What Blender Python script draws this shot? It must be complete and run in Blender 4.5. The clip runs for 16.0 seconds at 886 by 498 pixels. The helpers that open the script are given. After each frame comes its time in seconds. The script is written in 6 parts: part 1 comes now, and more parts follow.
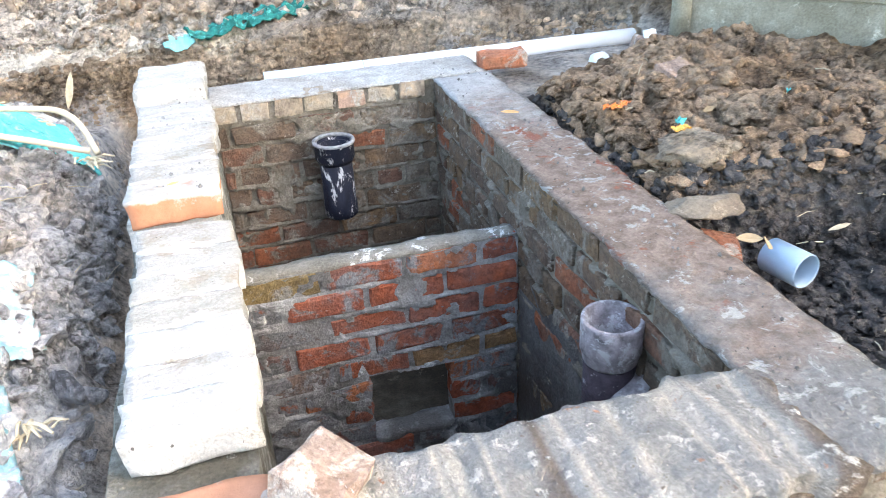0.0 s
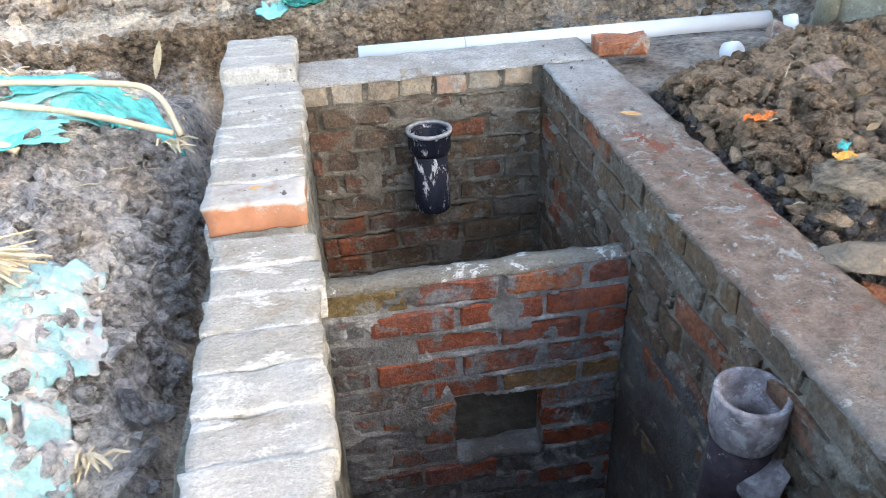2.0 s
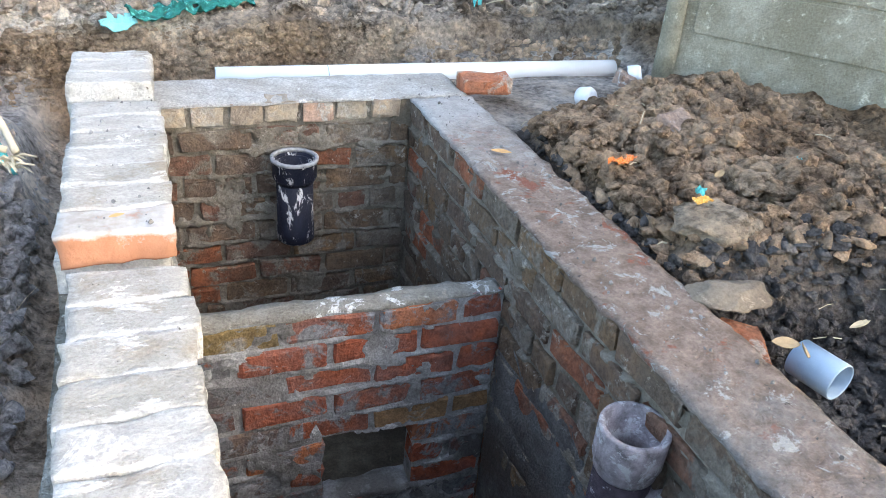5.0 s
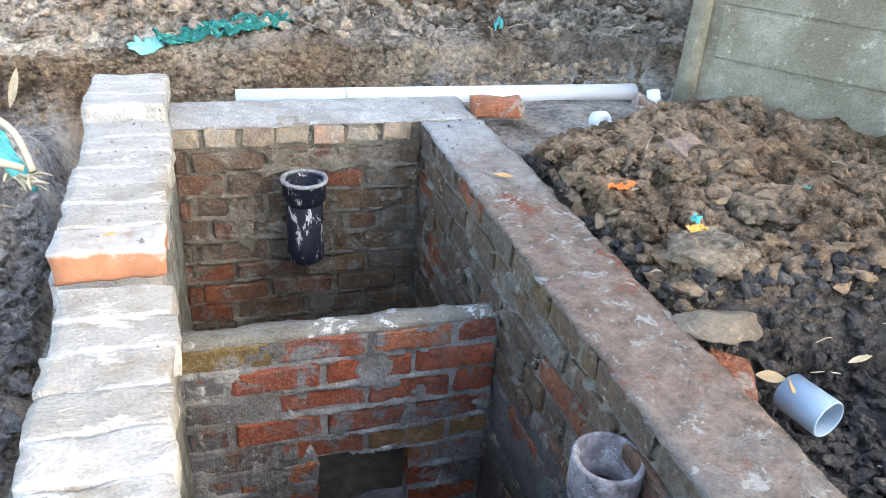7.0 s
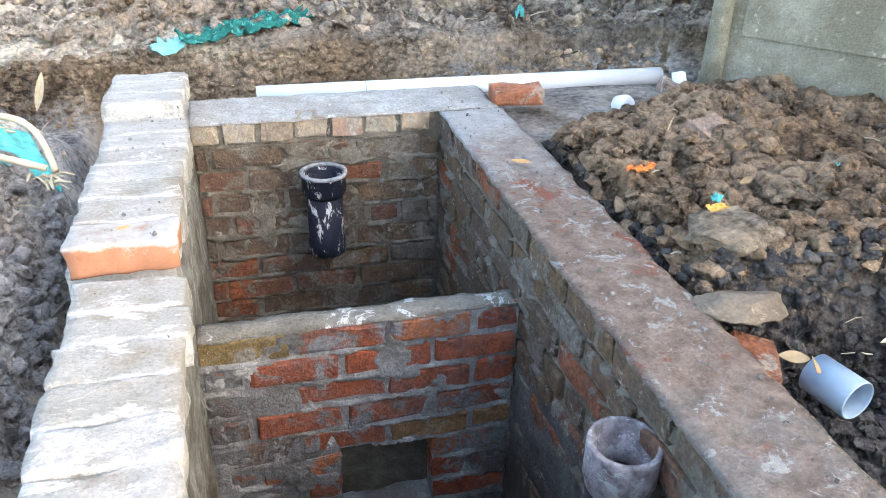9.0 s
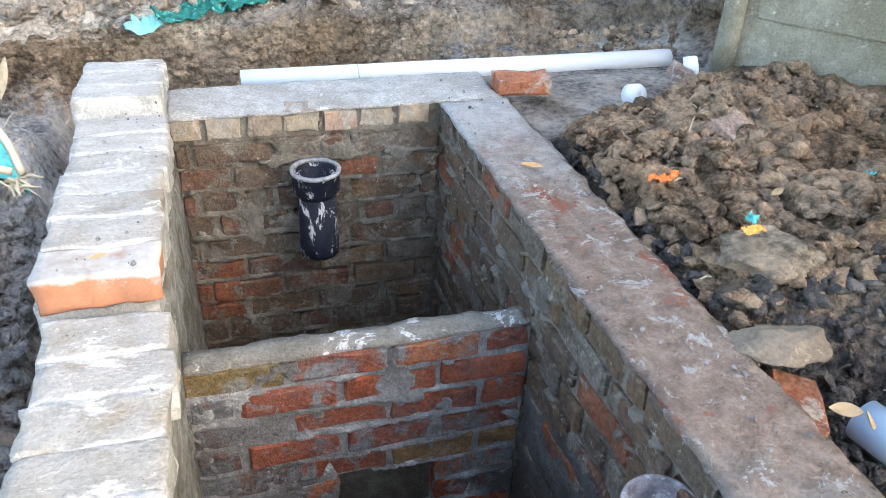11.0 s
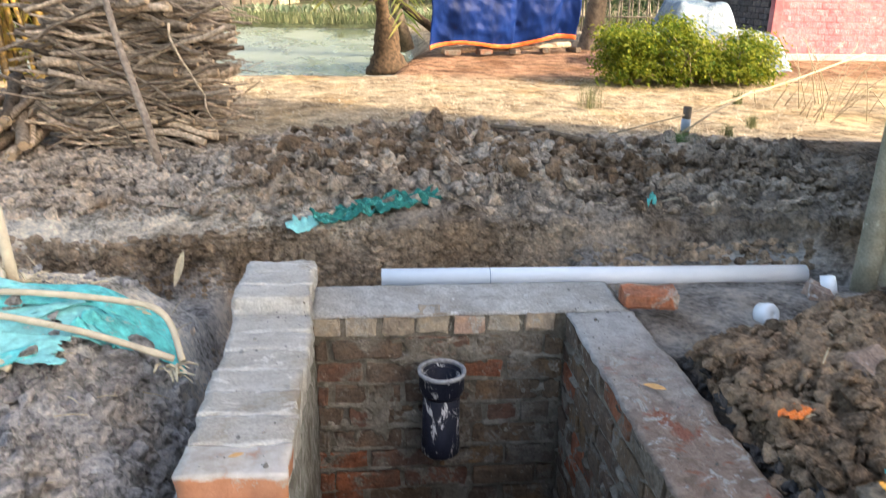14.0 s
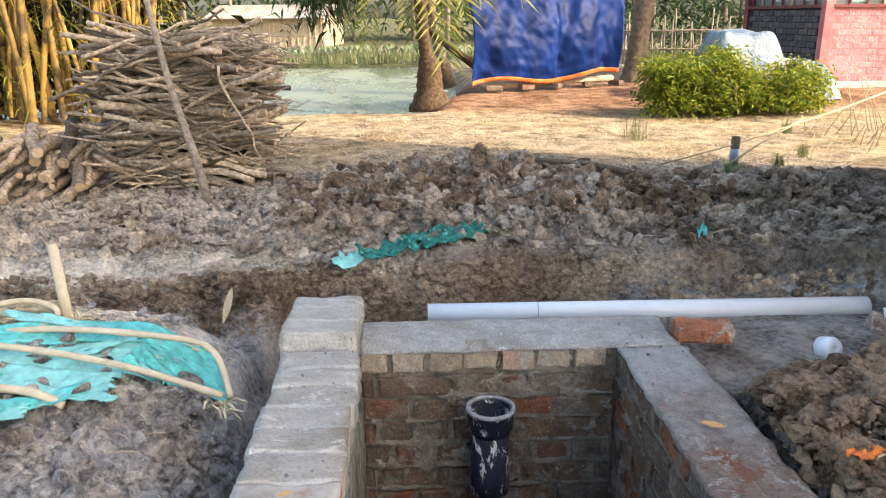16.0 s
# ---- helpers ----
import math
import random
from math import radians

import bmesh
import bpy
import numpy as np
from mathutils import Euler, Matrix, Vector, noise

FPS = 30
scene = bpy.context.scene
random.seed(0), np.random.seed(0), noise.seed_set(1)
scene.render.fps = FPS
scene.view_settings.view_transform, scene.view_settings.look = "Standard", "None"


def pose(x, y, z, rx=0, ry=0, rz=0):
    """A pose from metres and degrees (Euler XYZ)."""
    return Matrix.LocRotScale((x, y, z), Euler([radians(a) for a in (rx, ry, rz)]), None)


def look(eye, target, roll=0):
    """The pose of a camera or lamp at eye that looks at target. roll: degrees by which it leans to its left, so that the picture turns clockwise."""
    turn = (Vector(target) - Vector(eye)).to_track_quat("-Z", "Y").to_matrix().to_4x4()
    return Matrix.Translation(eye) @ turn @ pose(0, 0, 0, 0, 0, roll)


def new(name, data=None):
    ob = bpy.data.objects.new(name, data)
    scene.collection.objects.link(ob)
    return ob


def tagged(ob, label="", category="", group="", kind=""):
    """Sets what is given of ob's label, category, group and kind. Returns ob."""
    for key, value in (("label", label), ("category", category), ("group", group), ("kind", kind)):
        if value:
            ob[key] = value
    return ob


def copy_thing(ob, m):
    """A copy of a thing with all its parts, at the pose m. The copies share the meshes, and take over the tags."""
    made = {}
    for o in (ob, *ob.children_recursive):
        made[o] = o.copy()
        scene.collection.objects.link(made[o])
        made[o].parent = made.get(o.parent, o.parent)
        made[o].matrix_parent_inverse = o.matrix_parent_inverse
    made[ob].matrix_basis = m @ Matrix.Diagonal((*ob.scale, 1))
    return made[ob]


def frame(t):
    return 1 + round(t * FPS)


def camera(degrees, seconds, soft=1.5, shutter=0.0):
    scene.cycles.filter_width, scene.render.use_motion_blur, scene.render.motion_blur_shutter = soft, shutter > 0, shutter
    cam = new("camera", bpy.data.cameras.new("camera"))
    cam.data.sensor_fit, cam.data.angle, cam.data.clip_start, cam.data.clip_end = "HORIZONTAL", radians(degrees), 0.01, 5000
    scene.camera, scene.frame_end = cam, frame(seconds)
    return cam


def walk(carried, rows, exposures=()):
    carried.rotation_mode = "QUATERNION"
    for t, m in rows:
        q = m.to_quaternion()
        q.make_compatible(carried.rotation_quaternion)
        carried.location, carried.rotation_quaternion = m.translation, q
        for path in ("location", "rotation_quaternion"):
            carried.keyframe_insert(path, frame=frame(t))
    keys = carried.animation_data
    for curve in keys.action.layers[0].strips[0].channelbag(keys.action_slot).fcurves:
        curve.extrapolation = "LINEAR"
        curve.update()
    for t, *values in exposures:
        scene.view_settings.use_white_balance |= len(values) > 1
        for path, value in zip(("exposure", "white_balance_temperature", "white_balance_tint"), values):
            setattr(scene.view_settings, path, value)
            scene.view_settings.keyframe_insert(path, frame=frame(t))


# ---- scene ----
cam = camera(60.6, 16.0, soft=0.8, shutter=0.4)
PATH = [
    (0, (0.078, -2.96, 0.916), (0.545, -1.281, -0.065), -3.0),
    (0.5, (0.111, -2.822, 0.907), (0.507, -1.156, -0.126), -3.0),
    (1, (0.126, -2.717, 0.925), (0.428, -1.048, -0.135), -3.5),
    (1.5, (0.104, -2.68, 0.942), (0.326, -1.007, -0.132), -3.9),
    (2, (0.094, -2.65, 0.95), (0.343, -0.982, -0.124), -2.8),
    (2.5, (0.082, -2.627, 0.954), (0.501, -1.003, -0.136), 0.2),
    (3, (0.046, -2.614, 0.939), (0.548, -1.013, -0.149), 1.3),
    (3.5, (0.014, -2.586, 0.932), (0.611, -1.012, -0.148), 2.7),
    (4, (-0.003, -2.581, 0.938), (0.642, -1.003, -0.107), 4.0),
    (4.5, (-0.018, -2.574, 0.938), (0.668, -0.994, -0.077), 5.5),
    (7, (0.126, -2.622, 0.966), (0.694, -0.967, -0.002), 4.6),
    (7.5, (0.176, -2.637, 0.959), (0.679, -0.96, -0.007), 3.9),
    (8, (0.194, -2.63, 0.954), (0.653, -0.937, -0.007), 2.8),
    (8.5, (0.192, -2.631, 0.945), (0.652, -0.941, -0.021), 1.9),
    (9, (0.19, -2.633, 0.932), (0.66, -0.953, -0.045), 1.6),
    (9.2, (0.199, -2.626, 0.934), (0.663, -0.948, -0.05), 1.4),
    (11.5, (0.182, -2.37, 0.982), (0.692, -0.765, -0.097), 2.7),
    (12, (0.232, -2.372, 0.975), (0.683, -0.73, -0.073), 2.0),
    (12.5, (0.261, -2.423, 0.965), (0.64, -0.728, -0.027), 1.0),
    (13, (0.22, -2.426, 1.05), (0.552, -0.699, 0.098), 2.1),
    (13.5, (0.201, -2.432, 1.073), (0.474, -0.63, 0.25), 1.8),
    (14, (0.193, -2.426, 1.119), (0.391, -0.554, 0.445), 1.2),
    (14.5, (0.182, -2.428, 1.137), (0.311, -0.509, 0.589), 0.2),
    (15, (0.169, -2.442, 1.151), (0.245, -0.51, 0.642), -0.2),
    (15.5, (0.169, -2.434, 1.145), (0.229, -0.508, 0.612), -0.5),
    (16, (0.184, -2.404, 1.109), (0.269, -0.494, 0.522), -0.5),
]
EXPOSURES = [(t, e + 2.68, 6900 + 210 * min(1, max(0, t - 13)), 7.5 + 2.5 * min(1, max(0, t - 13))) for t, e in ((0, 0.58), (0.55, 0.55), (0.95, 0.12), (1.5, 0.04), (3.2, 0.1), (4.5, 0.22), (9, 0.3), (12.5, 0.13), (13.5, -0.2), (14.2, -0.66), (16, -0.68))]
walk(cam, [(t, look(eye, target, roll)) for t, eye, target, roll in PATH], EXPOSURES)

# ---- light ----
SUN_ELEV, SUN_FROM = radians(31), Vector((0.9, -0.43, 0)).normalized()
world = bpy.data.worlds.new("sky")
scene.world = world
world.use_nodes = True
sky = world.node_tree.nodes.new("ShaderNodeTexSky")
sky.sky_type, sky.sun_disc = "NISHITA", False
sky.sun_elevation, sky.sun_rotation = SUN_ELEV, math.atan2(SUN_FROM.x, SUN_FROM.y)
sky.dust_density, sky.air_density = 4.0, 1.0
background = world.node_tree.nodes["Background"]
background.inputs["Strength"].default_value = 0.14
world.node_tree.links.new(sky.outputs[0], background.inputs["Color"])
sun = new("sun", bpy.data.lights.new("sun", "SUN"))
sun.data.energy, sun.data.angle, sun.data.color = 2.25, radians(0.8), (1.0, 0.88, 0.72)
sun_way = SUN_FROM * math.cos(SUN_ELEV) + Vector((0, 0, math.sin(SUN_ELEV)))
sun.matrix_world = look(sun_way * 30, (0, 0, 0))


# ---- materials ----
class Mat:
    """A node material: small helpers to wire colour, roughness and bump."""

    def __init__(self, name, rough=0.8, metal=0.0, spec=0.3):
        self.m = bpy.data.materials.new(name)
        self.m.use_nodes = True
        self.t = self.m.node_tree
        self.b = self.t.nodes["Principled BSDF"]
        self.b.inputs["Roughness"].default_value = rough
        self.b.inputs["Metallic"].default_value = metal
        self.b.inputs["Specular IOR Level"].default_value = spec
        self.co = self.t.nodes.new("ShaderNodeTexCoord").outputs["Object"]

    def node(self, kind, **inputs):
        n = self.t.nodes.new(kind)
        for k, v in inputs.items():
            k = k.replace("_", " ")
            if hasattr(v, "links"):
                self.t.links.new(v, n.inputs[k])
            else:
                n.inputs[k].default_value = v
        return n

    def geo(self):
        self.co = self.t.nodes.new("ShaderNodeNewGeometry").outputs["Position"]
        return self

    def noise(self, scale, detail=4.0, rough=0.6, stretch=None, dist=0.0):
        co = self.co
        if stretch:
            mp = self.t.nodes.new("ShaderNodeMapping")
            mp.inputs["Scale"].default_value = stretch
            self.t.links.new(co, mp.inputs["Vector"])
            co = mp.outputs[0]
        n = self.node("ShaderNodeTexNoise", Vector=co, Scale=scale, Detail=detail, Roughness=rough, Distortion=dist)
        return n.outputs["Fac"]

    def voronoi(self, scale, feature="F1"):
        n = self.t.nodes.new("ShaderNodeTexVoronoi")
        n.feature = feature
        n.inputs["Scale"].default_value = scale
        self.t.links.new(self.co, n.inputs["Vector"])
        return n.outputs["Distance"]

    def ramp(self, fac, *stops):
        n = self.t.nodes.new("ShaderNodeValToRGB")
        e = n.color_ramp.elements
        while len(e) < len(stops):
            e.new(0.5)
        for el, (p, c) in zip(e, stops):
            el.position = p
            el.color = (*c, 1) if len(c) == 3 else c
        self.t.links.new(fac, n.inputs[0])
        return n.outputs[0]

    def mask(self, fac, lo, hi):
        n = self.node("ShaderNodeMapRange", Value=fac)
        n.inputs[1].default_value, n.inputs[2].default_value = lo, hi
        return n.outputs[0]

    def mix(self, fac, a, b, blend="MIX"):
        n = self.t.nodes.new("ShaderNodeMix")
        n.data_type, n.blend_type = "RGBA", blend
        for sock, v in ((n.inputs[0], fac), (n.inputs[6], a), (n.inputs[7], b)):
            if hasattr(v, "links"):
                self.t.links.new(v, sock)
            else:
                sock.default_value = (*v, 1) if isinstance(v, tuple) else v
        return n.outputs[2]

    def math(self, op, a, b=0.0):
        n = self.t.nodes.new("ShaderNodeMath")
        n.operation = op
        for sock, v in ((n.inputs[0], a), (n.inputs[1], b)):
            if hasattr(v, "links"):
                self.t.links.new(v, sock)
            else:
                sock.default_value = v
        return n.outputs[0]

    def random(self):
        return self.t.nodes.new("ShaderNodeObjectInfo").outputs["Random"]

    def island(self):
        return self.t.nodes.new("ShaderNodeNewGeometry").outputs["Random Per Island"]

    def attr(self, name):
        n = self.t.nodes.new("ShaderNodeAttribute")
        n.attribute_name = name
        return n.outputs["Color"]

    def color(self, c):
        if hasattr(c, "links"):
            self.t.links.new(c, self.b.inputs["Base Color"])
        else:
            self.b.inputs["Base Color"].default_value = (*c, 1)
        return self

    def rough(self, r):
        self.t.links.new(r, self.b.inputs["Roughness"])
        return self

    def bump(self, h, dist=0.004, strength=0.8):
        n = self.node("ShaderNodeBump", Height=h, Distance=dist, Strength=strength)
        self.t.links.new(n.outputs[0], self.b.inputs["Normal"])
        return self.m


def soil_material(name, tint=None):
    m = Mat(name, 0.95, spec=0.06).geo()
    big, fine, grit = m.noise(5, 5, 0.6), m.noise(38, 6, 0.7), m.noise(160, 3, 0.7)
    base = m.attr("soil") if tint is None else tint
    # low end paints crevice shade: the bump's pits get the darkest soil
    shade = m.ramp(m.math("ADD", m.math("MULTIPLY", big, 0.5), m.math("MULTIPLY", fine, 0.5)), (0.4, (0.36, 0.35, 0.34)), (0.5, (0.97, 0.97, 0.97)), (0.6, (1.55, 1.5, 1.42)))
    patch = m.ramp(m.noise(1.7, 4, 0.6), (0.38, (0.7, 0.65, 0.6)), (0.5, (1, 1, 1)), (0.62, (1.16, 1.17, 1.18)))
    c = m.mix(1.0, m.mix(1.0, base, patch, "MULTIPLY"), shade, "MULTIPLY")
    if tint is not None:
        c = m.mix(m.island(), c, m.mix(1.0, c, (0.72, 0.72, 0.74), "MULTIPLY"))
    c = m.mix(m.mask(grit, 0.66, 0.75), c, (0.35, 0.31, 0.26))
    m.color(c)
    lumps = m.math("ADD", m.voronoi(26), m.math("MULTIPLY", m.voronoi(64), 0.5))
    return m.bump(m.math("SUBTRACT", m.math("ADD", fine, m.math("MULTIPLY", grit, 0.6)), m.math("MULTIPLY", lumps, 0.9)), 0.03, 1.0)


def brick_material(name, colours, mortar, smear, dirt, dirt_amount, fleck=0.63, grain=0.28):
    """Fired clay brick: one colour of the list for each brick, smeared with mortar and dirt."""
    m = Mat(name, 0.88, spec=0.2)
    r = m.random()
    stops = [((i + 0.001) / len(colours), c) for i, c in enumerate(colours)]
    base = m.ramp(r, *stops)
    m.geo()
    base.node.color_ramp.interpolation = "CONSTANT"
    blotch, fine = m.noise(14, 5, 0.65), m.noise(75, 5, 0.7)
    c = m.mix(1.0, base, m.ramp(blotch, (0.3, (0.6, 0.55, 0.52)), (0.5, (1, 1, 1)), (0.72, (1.45, 1.3, 1.1))), "MULTIPLY")
    cover = m.noise(9, 6, 0.7, dist=0.6)
    shift = m.math("ADD", cover, m.math("MULTIPLY", r, 0.1))
    c = m.mix(m.mask(shift, smear, smear + 0.07), c, m.mix(fine, mortar, tuple(v * 1.5 for v in mortar)))
    c = m.mix(m.math("MULTIPLY", m.mask(m.noise(4.0, 5, 0.65), 0.42, 0.6), dirt_amount), c, dirt)
    c = m.mix(m.mask(m.noise(20, 6, 0.75, dist=0.8), fleck, fleck + 0.05), c, tuple(min(0.6, v * 1.9) for v in mortar))
    c = m.mix(1.0, c, m.ramp(fine, (0.35, (1 - grain,) * 3), (0.62, (1 + 0.75 * grain,) * 3)), "MULTIPLY")
    m.color(c)
    return m.bump(m.math("ADD", fine, m.math("MULTIPLY", blotch, 1.2)), 0.012, 1.0)


def mortar_material(name, a, b, dirt=(0.2, 0.17, 0.13), bumpy=0.01, low=0.45, high=0.6, chips=None, grain=0.25):
    m = Mat(name, 0.9, spec=0.2).geo()
    big, mid, fine = m.noise(3.2, 6, 0.65), m.noise(18, 5, 0.65), m.noise(110, 4, 0.7)
    c = m.mix(m.mask(mid, 0.35, 0.65), a, b)
    c = m.mix(m.mask(big, low, high), c, dirt)
    if chips:
        c = m.mix(m.mask(m.noise(5.5, 6, 0.75, dist=0.4), 0.53, 0.56), c, chips)
    c = m.mix(m.mask(m.noise(11, 6, 0.75, dist=0.5), 0.6, 0.68), c, tuple(min(0.8, v * 1.5) for v in b))
    c = m.mix(1.0, c, m.ramp(fine, (0.3, (1 - grain,) * 3), (0.68, (1 + grain * 0.8,) * 3)), "MULTIPLY")
    m.color(c)
    return m.bump(m.math("ADD", m.math("MULTIPLY", fine, min(1.0, grain * 4)), m.math("MULTIPLY", mid, 1.6)), bumpy, 0.9)


def plain(name, colour, rough=0.6, spec=0.4, vary=0.25, scale=12.0, dirt=None, dirt_at=0.6, bump=0.002, stretch=None, metal=0.0):
    m = Mat(name, rough, metal, spec)
    n = m.noise(scale, 5, 0.65, stretch)
    c = m.mix(m.mask(n, 0.3, 0.7), tuple(v * (1 - vary) for v in colour), tuple(min(1, v * (1 + vary)) for v in colour))
    if dirt:
        c = m.mix(m.mask(m.noise(scale * 0.6, 6, 0.75, stretch, 0.4), dirt_at, dirt_at + 0.05), c, dirt)
    m.color(c)
    return m.bump(m.noise(scale * 5, 4, 0.7, stretch), bump, 0.7)


def bark(name, light, dark, scale=30.0):
    m = Mat(name, 0.85, spec=0.2)
    n, k = m.noise(scale, 5, 0.7), m.island()
    c = m.mix(m.mask(n, 0.35, 0.65), dark, light)
    c = m.mix(1.0, c, m.ramp(k, (0, (0.55, 0.52, 0.5)), (0.5, (1, 1, 1)), (1, (1.35, 1.3, 1.2))), "MULTIPLY")
    m.color(c)
    return m.bump(n, 0.004, 0.8)


def leaf_material(name, a, b, through_leaf=0.25):
    m = Mat(name, 0.55, spec=0.2)
    m.color(m.mix(m.island(), a, b))
    m.b.inputs["Transmission Weight"].default_value = 0.0
    m.b.inputs["Subsurface Weight"].default_value = 0.0
    tr = m.node("ShaderNodeBsdfTranslucent", Color=m.mix(m.island(), tuple(min(1, v * 1.6) for v in a), tuple(min(1, v * 1.6) for v in b)))
    add = m.t.nodes.new("ShaderNodeMixShader")
    add.inputs[0].default_value = through_leaf
    m.t.links.new(m.b.outputs[0], add.inputs[1])
    m.t.links.new(tr.outputs[0], add.inputs[2])
    m.t.links.new(add.outputs[0], m.t.nodes["Material Output"].inputs["Surface"])
    return m.m


SOIL = soil_material("soil")
CLOD_BROWN = soil_material("brown_clods", (0.42, 0.3, 0.204))
CLOD_GREY = soil_material("grey_clods", (0.66, 0.55, 0.44))
CLOD_MUD = soil_material("mud_crumbs", (0.55, 0.53, 0.52))
CLOD_BLACK = soil_material("black_clods", (0.13, 0.12, 0.115))
BRICK_RED = brick_material("fresh_red_brick", [(0.36, 0.105, 0.055), (0.3, 0.09, 0.05), (0.38, 0.14, 0.065), (0.33, 0.1, 0.05)], (0.2, 0.2, 0.205), 0.585, (0.15, 0.145, 0.145), 0.4)
BRICK_YELLOW = brick_material("underfired_yellow_brick", [(0.27, 0.19, 0.075), (0.33, 0.19, 0.095), (0.25, 0.18, 0.08)], (0.24, 0.225, 0.2), 0.62, (0.2, 0.15, 0.09), 0.4)
BRICK_SMEARED = brick_material("mortar_smeared_brick", [(0.2, 0.1, 0.075), (0.16, 0.12, 0.105), (0.27, 0.1, 0.065)], (0.17, 0.17, 0.175), 0.47, (0.12, 0.115, 0.115), 0.6)
BRICK_OLD = brick_material("dirty_old_brick", [(0.17, 0.115, 0.075), (0.15, 0.105, 0.078), (0.29, 0.11, 0.06), (0.16, 0.11, 0.08), (0.2, 0.13, 0.075), (0.19, 0.1, 0.07), (0.16, 0.125, 0.095)], (0.2, 0.175, 0.145), 0.56, (0.135, 0.108, 0.082), 0.62, 0.6)
BRICK_PALE = brick_material("pale_header_brick", [(0.37, 0.3, 0.235), (0.42, 0.36, 0.29), (0.45, 0.31, 0.24), (0.36, 0.31, 0.25), (0.45, 0.38, 0.3)], (0.36, 0.33, 0.29), 0.6, (0.3, 0.25, 0.19), 0.4, 0.7, 0.14)


def washed_brick_material():
    """Brick under a thin coat of cement: a tone for each brick, pale ridges along the joints, trowel streaks."""
    m = Mat("cement_washed_brick", 0.9, spec=0.2)
    r = m.random()
    across = m.math("ABSOLUTE", m.node("ShaderNodeSeparateXYZ", Vector=m.co).outputs["Y"])
    m.geo()
    mid, fine, big = m.noise(20, 6, 0.7, (0.5, 1, 1)), m.noise(120, 4, 0.75), m.noise(5, 5, 0.65)
    c = m.mix(m.mask(mid, 0.35, 0.65), (0.43, 0.41, 0.372), (0.58, 0.56, 0.522))
    c = m.mix(1.0, c, m.ramp(r, (0, (0.86, 0.85, 0.82)), (0.5, (1.0, 1.0, 1.0)), (1, (1.15, 1.15, 1.15))), "MULTIPLY")
    c = m.mix(m.mask(big, 0.55, 0.66), c, (0.38, 0.33, 0.265))
    ridge = m.math("ADD", across, m.math("MULTIPLY", m.math("SUBTRACT", m.noise(24, 5, 0.7, (0.6, 1, 1)), 0.5), 0.07))
    c = m.mix(m.mask(ridge, 0.046, 0.06), c, (0.7, 0.685, 0.65))
    c = m.mix(m.mask(m.noise(9, 6, 0.75, (0.6, 1, 1), 0.6), 0.57, 0.61), c, (0.72, 0.695, 0.65))
    c = m.mix(m.mask(m.noise(34, 5, 0.7), 0.68, 0.71), c, (0.14, 0.125, 0.1))
    m.color(m.mix(1.0, c, m.ramp(fine, (0.32, (0.8,) * 3), (0.66, (1.16,) * 3)), "MULTIPLY"))
    return m.bump(m.math("ADD", fine, m.math("MULTIPLY", mid, 2.4)), 0.012, 1.0)


BRICK_TOP = washed_brick_material()
m = Mat("orange_brick_with_cement_top", 0.85, spec=0.2)
side = m.mix(m.mask(m.noise(16, 5, 0.65), 0.3, 0.7), (0.36, 0.16, 0.09), (0.46, 0.23, 0.14))
side = m.mix(m.mask(m.noise(11, 6, 0.7), 0.6, 0.66), side, (0.36, 0.32, 0.28))
height = m.math("ADD", m.node("ShaderNodeSeparateXYZ", Vector=m.co).outputs["Z"], m.math("MULTIPLY", m.math("SUBTRACT", m.noise(14, 5, 0.7), 0.5), 0.05))
wash = m.mix(m.mask(m.noise(13, 5, 0.65), 0.35, 0.65), (0.3, 0.275, 0.24), (0.48, 0.46, 0.44))
BRICK_ORANGE = m.color(m.mix(m.mask(height, 0.027, 0.035), side, wash)).bump(m.noise(60, 5, 0.7), 0.004, 0.8)
MORTAR = mortar_material("grey_mortar", (0.25, 0.245, 0.24), (0.4, 0.395, 0.39), (0.13, 0.12, 0.11))
MORTAR_DIRTY = mortar_material("dirty_mortar", (0.19, 0.165, 0.13), (0.3, 0.27, 0.225), (0.15, 0.125, 0.095))
MORTAR_LEFT = mortar_material("rough_lime_mortar", (0.2, 0.19, 0.155), (0.45, 0.44, 0.4), (0.17, 0.155, 0.12), 0.03)


